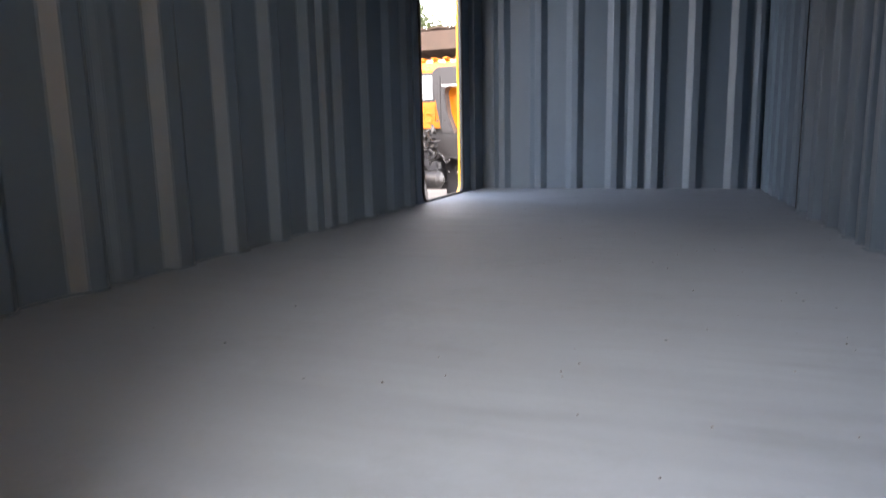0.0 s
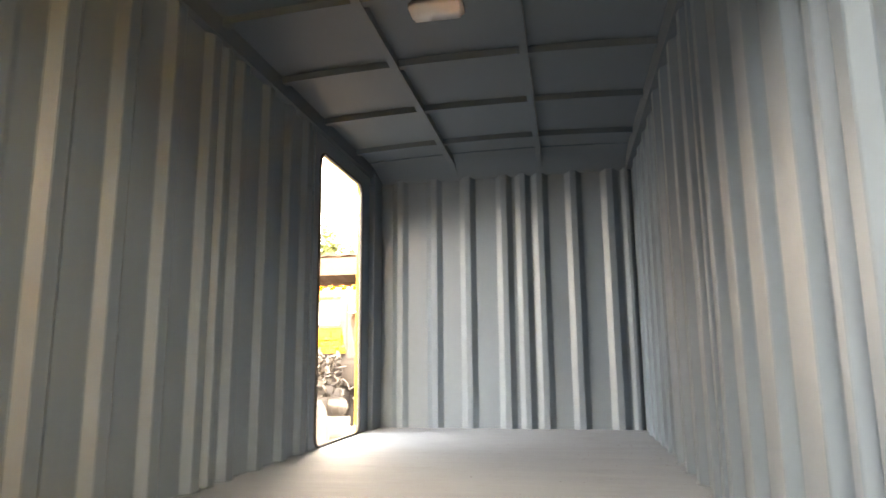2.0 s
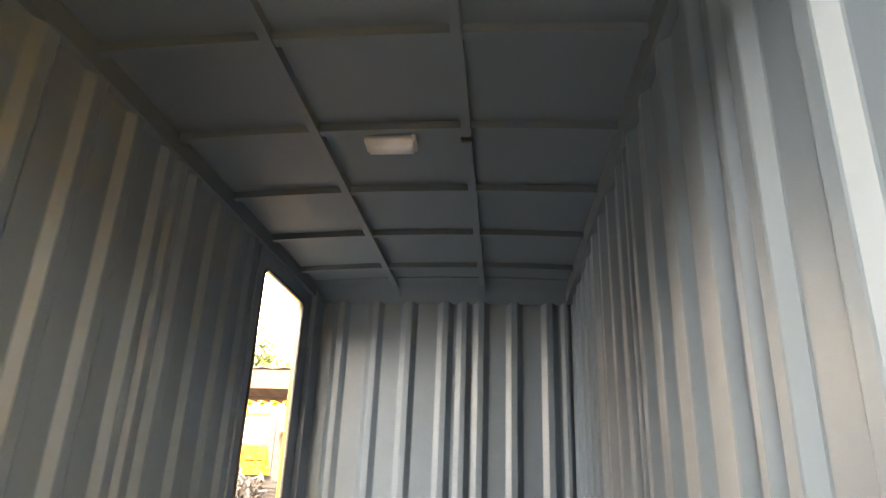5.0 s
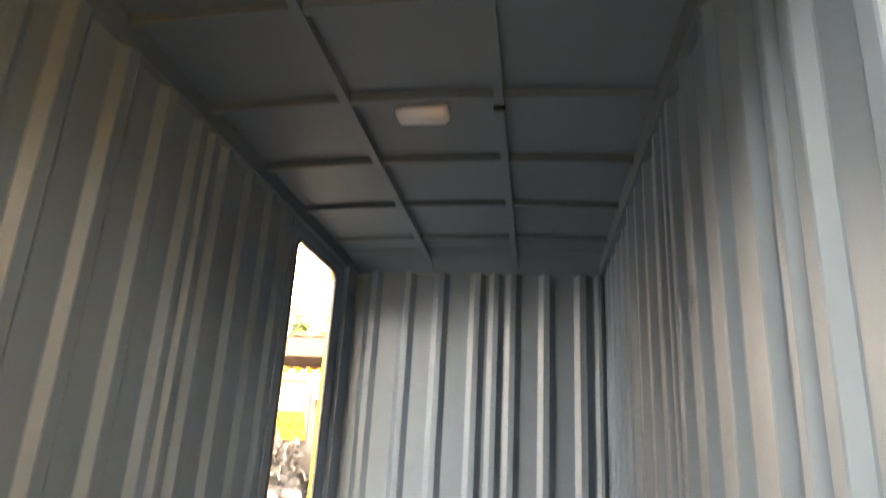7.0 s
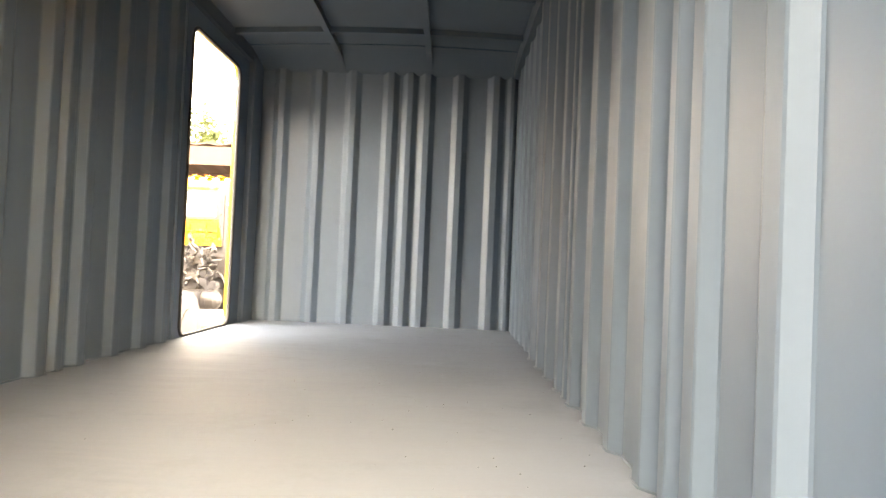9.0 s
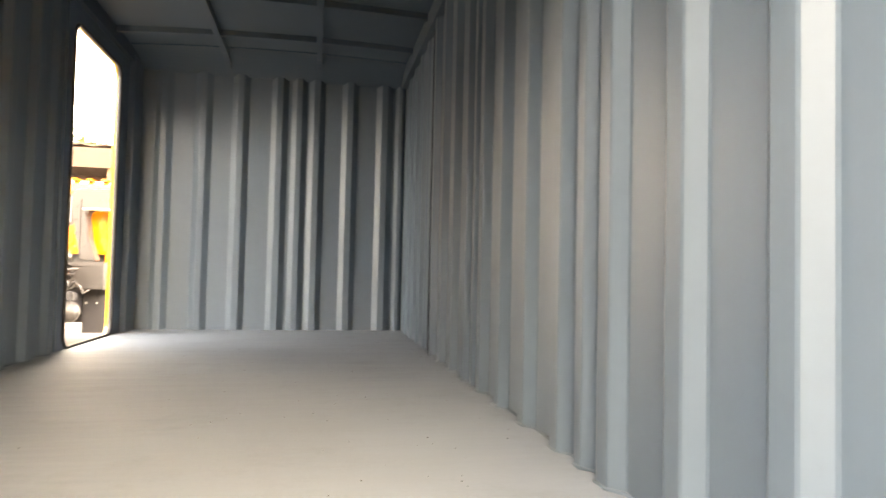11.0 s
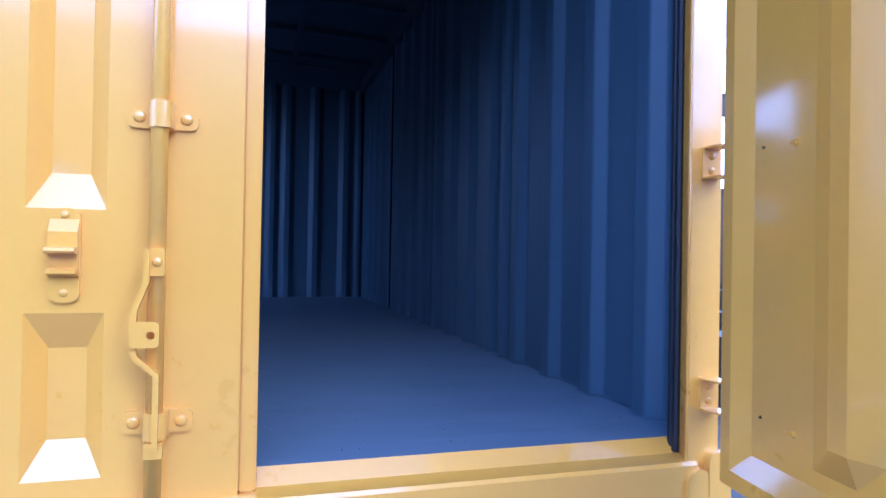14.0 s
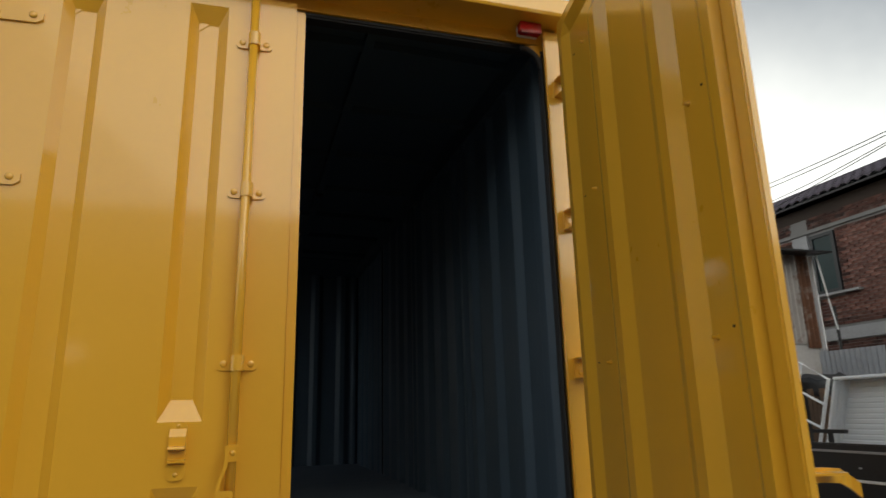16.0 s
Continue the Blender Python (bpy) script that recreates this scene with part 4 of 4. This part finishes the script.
part("body", tube(bmesh.new(), [(7.72, 6.38, 1.69), (7.72, 6.38, 1.82)], [0.08, 0.10], 16), BLUE, bluebox)

# ---- sheds, fence and brick house on the far side of the yard ----
def wavy(bm, p0, along, up, length, height, pitch=0.09, amp=0.012, normal=(1, 0, 0)):
    """A corrugated iron sheet."""
    p0, along, up, nn = Vector(p0), Vector(along), Vector(up), Vector(normal)
    n = int(length / pitch * 6)
    lo = [p0 + along * (length * k / n) + nn * amp * math.sin(2 * math.pi * k / 6) for k in range(n + 1)]
    rows = [[bm.verts.new(p + up * h + nn * e) for p in lo] for h, e in ((0, 0), (height, 0), (height, -0.004), (0, -0.004))]
    for r in range(4):
        for k in range(n):
            bm.faces.new((rows[r][k], rows[r][k + 1], rows[(r + 1) % 4][k + 1], rows[(r + 1) % 4][k]))
    bmesh.ops.recalc_face_normals(bm, faces=bm.faces[:])
    return bm


fence = thing("iron_fence", "grey corrugated iron fence", "fence")
for k in range(7):
    part("sheet", wavy(bmesh.new(), (8.6, -1.75 + k * 1.15, 0), (0, 1, 0), (0, 0, 1), 1.15, 2.36 - 0.05 * (k % 3), normal=(-1, 0, 0)), ZINC, fence)
leanto = thing("lean_to", "lean-to of rusty corrugated iron with a dark sheet roof", "shed")
bm = bmesh.new()
prism(bm, [(7.3, 2.36), (7.62, 2.25), (7.92, 2.13), (8.30, 2.07), (8.72, 1.97), (8.93, 1.95), (8.93, 2.66), (7.3, 2.66)], 6.56, 6.64, "y")
part("wall", bm, PLASTER, leanto, "stained white plaster band")
part("lower_wall", boxes((7.3, 8.93, 6.66, 6.74, 0, 2.66), (7.3, 7.44, 6.74, 9.4, 0, 2.66)), TIMBER, leanto, "dark brown board wall")
part("shelf", boxes((7.4, 8.8, 6.2, 6.66, 1.65, 1.688)), TIMBER, leanto)
lrng = random.Random(3)
for k in range(9):
    part("board", boxes((7.45 + k * 0.15, 7.58 + k * 0.15, 6.62, 6.658, 0.0, 1.64)), TIMBER, leanto)
    part("offcut", boxes((7.45 + k * 0.15, 7.53 + k * 0.15 + lrng.uniform(0, 0.05), 6.45, 6.6, 1.689, 1.73 + lrng.uniform(0, 0.25))), lrng.choice([TIMBER, SHEDWOOD, BLACK]), leanto)
for k in range(4):
    part("iron_sheet", wavy(bmesh.new(), (8.95 - 0.28 * (k + 1), 6.53, 2.45 + 0.07 * k), (1, 0, 0.0), (0, 0, 1), 0.285, 1.60, pitch=0.095, amp=0.028 if k < 3 else 0.002, normal=(0, -1, 0)), (RUSTY, RUST, RUST, WHITEPAINT)[k], leanto)
part("bent_edge", prism(bmesh.new(), [(8.95, 2.42), (8.975, 2.40), (8.96, 4.0), (8.94, 4.0)], 6.46, 6.53, "y"), WHITEPAINT, leanto)
bm = prism(bmesh.new(), [(6.10, 3.98), (9.6, 4.36), (9.6, 4.39), (6.10, 4.01)], 7.1, 9.02, "x")
part("roof", bm, BLACK, leanto, "dark sheet roof")
part("drain_pipe", tube(bmesh.new(), [(9.25, 6.45, 0), (9.25, 6.45, 3.15)], 0.025, 8), BLACK, leanto, "thin black pipe")
part("white_wire", tube(bmesh.new(), [(8.99, 6.40, 4.0), (9.10, 6.40, 3.3), (9.22, 6.42, 2.75)], 0.012, 6), WHITEPAINT, leanto)

house = thing("brick_house", "unplastered red-brown brick house with a tiled roof", "house")
HX = 11.0
core = part("wall", boxes((HX + 0.02, HX + 0.2, 2.0, 9.7, 0, 5.35), (HX + 0.2, HX + 6, 9.5, 9.7, 0, 5.35), (HX + 0.2, HX + 6, 2.0, 2.2, 0, 5.35)), MORTAR, house, "brick wall with open mortar joints")
part("column", boxes((HX - 0.03, HX + 0.02, 8.35, 8.75, 0, 5.0), bevel=0.008), PLASTER, house, "grey concrete column")
part("beam", boxes((HX - 0.04, HX + 0.02, 2.0, 8.33, 2.76, 3.0), bevel=0.01), PLASTER, house, "grey concrete beam")
part("ring_beam", boxes((HX - 0.030, HX + 0.02, 2.0, 9.7, 5.02, 5.10), bevel=0.01), MORTAR, house, "grey concrete ring beam")
win = part("window", boxes((HX - 0.03, HX + 0.018, 7.72, 7.80, 3.72, 4.95), (HX - 0.03, HX + 0.018, 8.24, 8.32, 3.72, 4.95), (HX - 0.03, HX + 0.018, 7.80, 8.24, 3.72, 3.78), (HX - 0.03, HX + 0.018, 7.80, 8.24, 4.88, 4.95)), BLACK, house, "dark timber window")
part("pane", boxes((HX - 0.005, HX + 0.017, 7.80, 8.24, 3.78, 4.88)), WINDOW, win, "dark green pane")
part("sill", boxes((HX - 0.12, HX + 0.018, 7.3, 8.4, 3.655, 3.70)), PLASTER, win)
bm = bmesh.new()
rows, cols = 5, 230
for r in range(rows):
    x0 = HX - 0.25 + r * 0.3
    z0 = 5.70 + r * 0.15
    a = [bm.verts.new((x0 - 0.04, 1.6 + 8.6 * k / cols, z0 - 0.03 + 0.065 * abs(math.sin(k * math.pi / 6)))) for k in range(cols + 1)]
    b = [bm.verts.new((x0 + 0.32, 1.6 + 8.6 * k / cols, z0 + 0.115 + 0.065 * abs(math.sin(k * math.pi / 6)))) for k in range(cols + 1)]
    c = [bm.verts.new((x0 - 0.04, 1.6 + 8.6 * k / cols, z0 - 0.065 + 0.065 * abs(math.sin(k * math.pi / 6)))) for k in range(cols + 1)]
    for k in range(cols):
        bm.faces.new((a[k], a[k + 1], b[k + 1], b[k]))
        bm.faces.new((c[k], c[k + 1], a[k + 1], a[k]))
part("roof", bm, ROOFTILE, house, "dark purple-brown clay tile roof")
part("soffit", boxes((HX - 0.22, HX + 0.3, 1.7, 10.1, 5.60, 5.63)), BLACK, house)
bm = bmesh.new()
prism(bm, [(HX - 0.26, 5.60), (HX - 0.26, 5.64), (HX + 1.25, 6.36), (HX + 3.2, 5.6)], 1.65, 10.15, "y")
part("roof_frame", bm, BLACK, house)
part("wall_plate", boxes((HX + 0.02, HX + 0.2, 2.0, 9.7, 5.35, 5.6)), SHEDWOOD, house)

cables = thing("overhead_cables", "black overhead cables strung across the sky", "cable")
for k, (za, zb, sag) in enumerate(((6.15, 5.85, 0.15), (6.1, 5.84, 0.17), (5.85, 5.83, 0.3), (5.0, 5.84, 0.03))):
    pts = []
    for j in range(17):
        f = j / 16
        pts.append((9.6 + 0.1 * k, 12.0 - 7.3 * f, za + (zb - za) * f - sag * math.sin(math.pi * f)))
    part("cable", tube(bmesh.new(), pts, 0.009, 6), CABLE, cables)
part("pole", tube(bmesh.new(), [(9.75, 4.62, 0), (9.75, 4.62, 6.3)], 0.08, 10), PLASTER, cables)
part("pole", tube(bmesh.new(), [(9.7, 12.05, 0), (9.7, 12.05, 7.0)], 0.08, 10), PLASTER, cables)

for ob in (house, leanto, fence, cables):
    ob.location = (0.09, -0.06, -0.09)
for ob in (flat, body, rack, stand, planks, tarp, bar):
    ob.location = (0.045, -0.025, -0.035)
truck.location = (-0.10, 0.0, 0.0)

# ---- workshop behind the camera, plain, and unseen walls added to limit sky light ----
shop = thing("workshop", "plain workshop across the yard, shade put into its dark brown", "building")
part("wall", boxes((-20, -4.2, -14.3, -14.0, 0, 5.25), (-3.6, 2.2, -14.3, -14.0, 0, 5.25), (-4.2, -3.6, -14.3, -14.0, 0, 2.8), (-4.2, -3.6, -14.3, -14.0, 3.15, 5.25)), SHADED_BROWN, shop)
bm = bmesh.new()
prism(bm, [(-13.4, 5.0), (-19, 7.9), (-19, 7.8), (-13.4, 4.9)], -20.5, 2.6, "x")
part("roof", bm, SHADED_BROWN, shop)
for k in range(2):
    part("shutter", boxes((-14 + k * 5.6, -10.4 + k * 5.6, -14.0, -13.94, 0, 3.4)), SHADED_BROWN, shop)
# unseen wall, added: its tall part cuts sky light into the side door
tagged(finish(boxes((-15.2, -15.0, -13.9, 1.5, 0, 2.6), (-15.2, -15.0, 1.5, 19, 0, 8.5)), "wall_unseen_left", PLASTER), "unseen plain plastered wall added to cut sky light from the left", "wall", kind="structure")
# unseen walls, added: their heights limit low sky light from the right rear
tagged(finish(boxes((2.2, 16.0, -18.2, -18.0, 0, 6.0), (16.0, 16.2, -18.2, -3.0, 0, 7.5)), "wall_unseen_rear", PLASTER), "unseen plain plastered walls added at the rear to limit low sky light", "wall", kind="structure")

# ---- bricks ----
rng = random.Random(7)
bm = bmesh.new()
box(bm, -0.022, 0.0, -0.1, 0.1, -0.027, 0.027)
brick_mesh = bpy.data.meshes.new("brick")
bm.to_mesh(brick_mesh)
bm.free()
brick_mesh.materials.append(BRICK)
rest = bmesh.new()
made = 0
for r in range(86):
    z = 0.05 + r * 0.062
    if 2.73 < z < 3.03 or 4.99 < z < 5.13:
        continue
    spans = [(2.0, 8.33), (8.77, 9.7)] if not 3.64 < z < 4.98 else [(2.0, 7.70), (8.77, 9.7)]
    for c in range(38):
        y = 2.12 + c * 0.212 + (0.106 if r % 2 else 0)
        x = HX + 0.02 + rng.uniform(-0.006, 0.010)
        for a, b in spans:
            lo, hi = max(a, y - 0.1), min(b, y + 0.1)
            if hi - lo < 0.04:
                continue
            if hi - lo > 0.199 and 6.0 < y < 8.3 and 3.2 < z < 4.92 and made < 300:
                ob = new("brick", brick_mesh)
                ob.matrix_world = pose(x, y, z, rng.uniform(-1.5, 1.5), 0, rng.uniform(-1, 1))
                ob.parent = core
                made += 1
            else:
                vs = [rest.verts.new((x + d, e, z + f)) for d in (-0.022, 0.0) for e in (lo, hi) for f in (-0.027, 0.027)]
                for q in ((0, 1, 3, 2), (0, 4, 5, 1), (2, 3, 7, 6), (0, 2, 6, 4), (1, 5, 7, 3)):
                    rest.faces.new([vs[i] for i in q])
bmesh.ops.recalc_face_normals(rest, faces=rest.faces[:])
tagged(part("brickwork", rest, BRICK, core), kind="stuff")
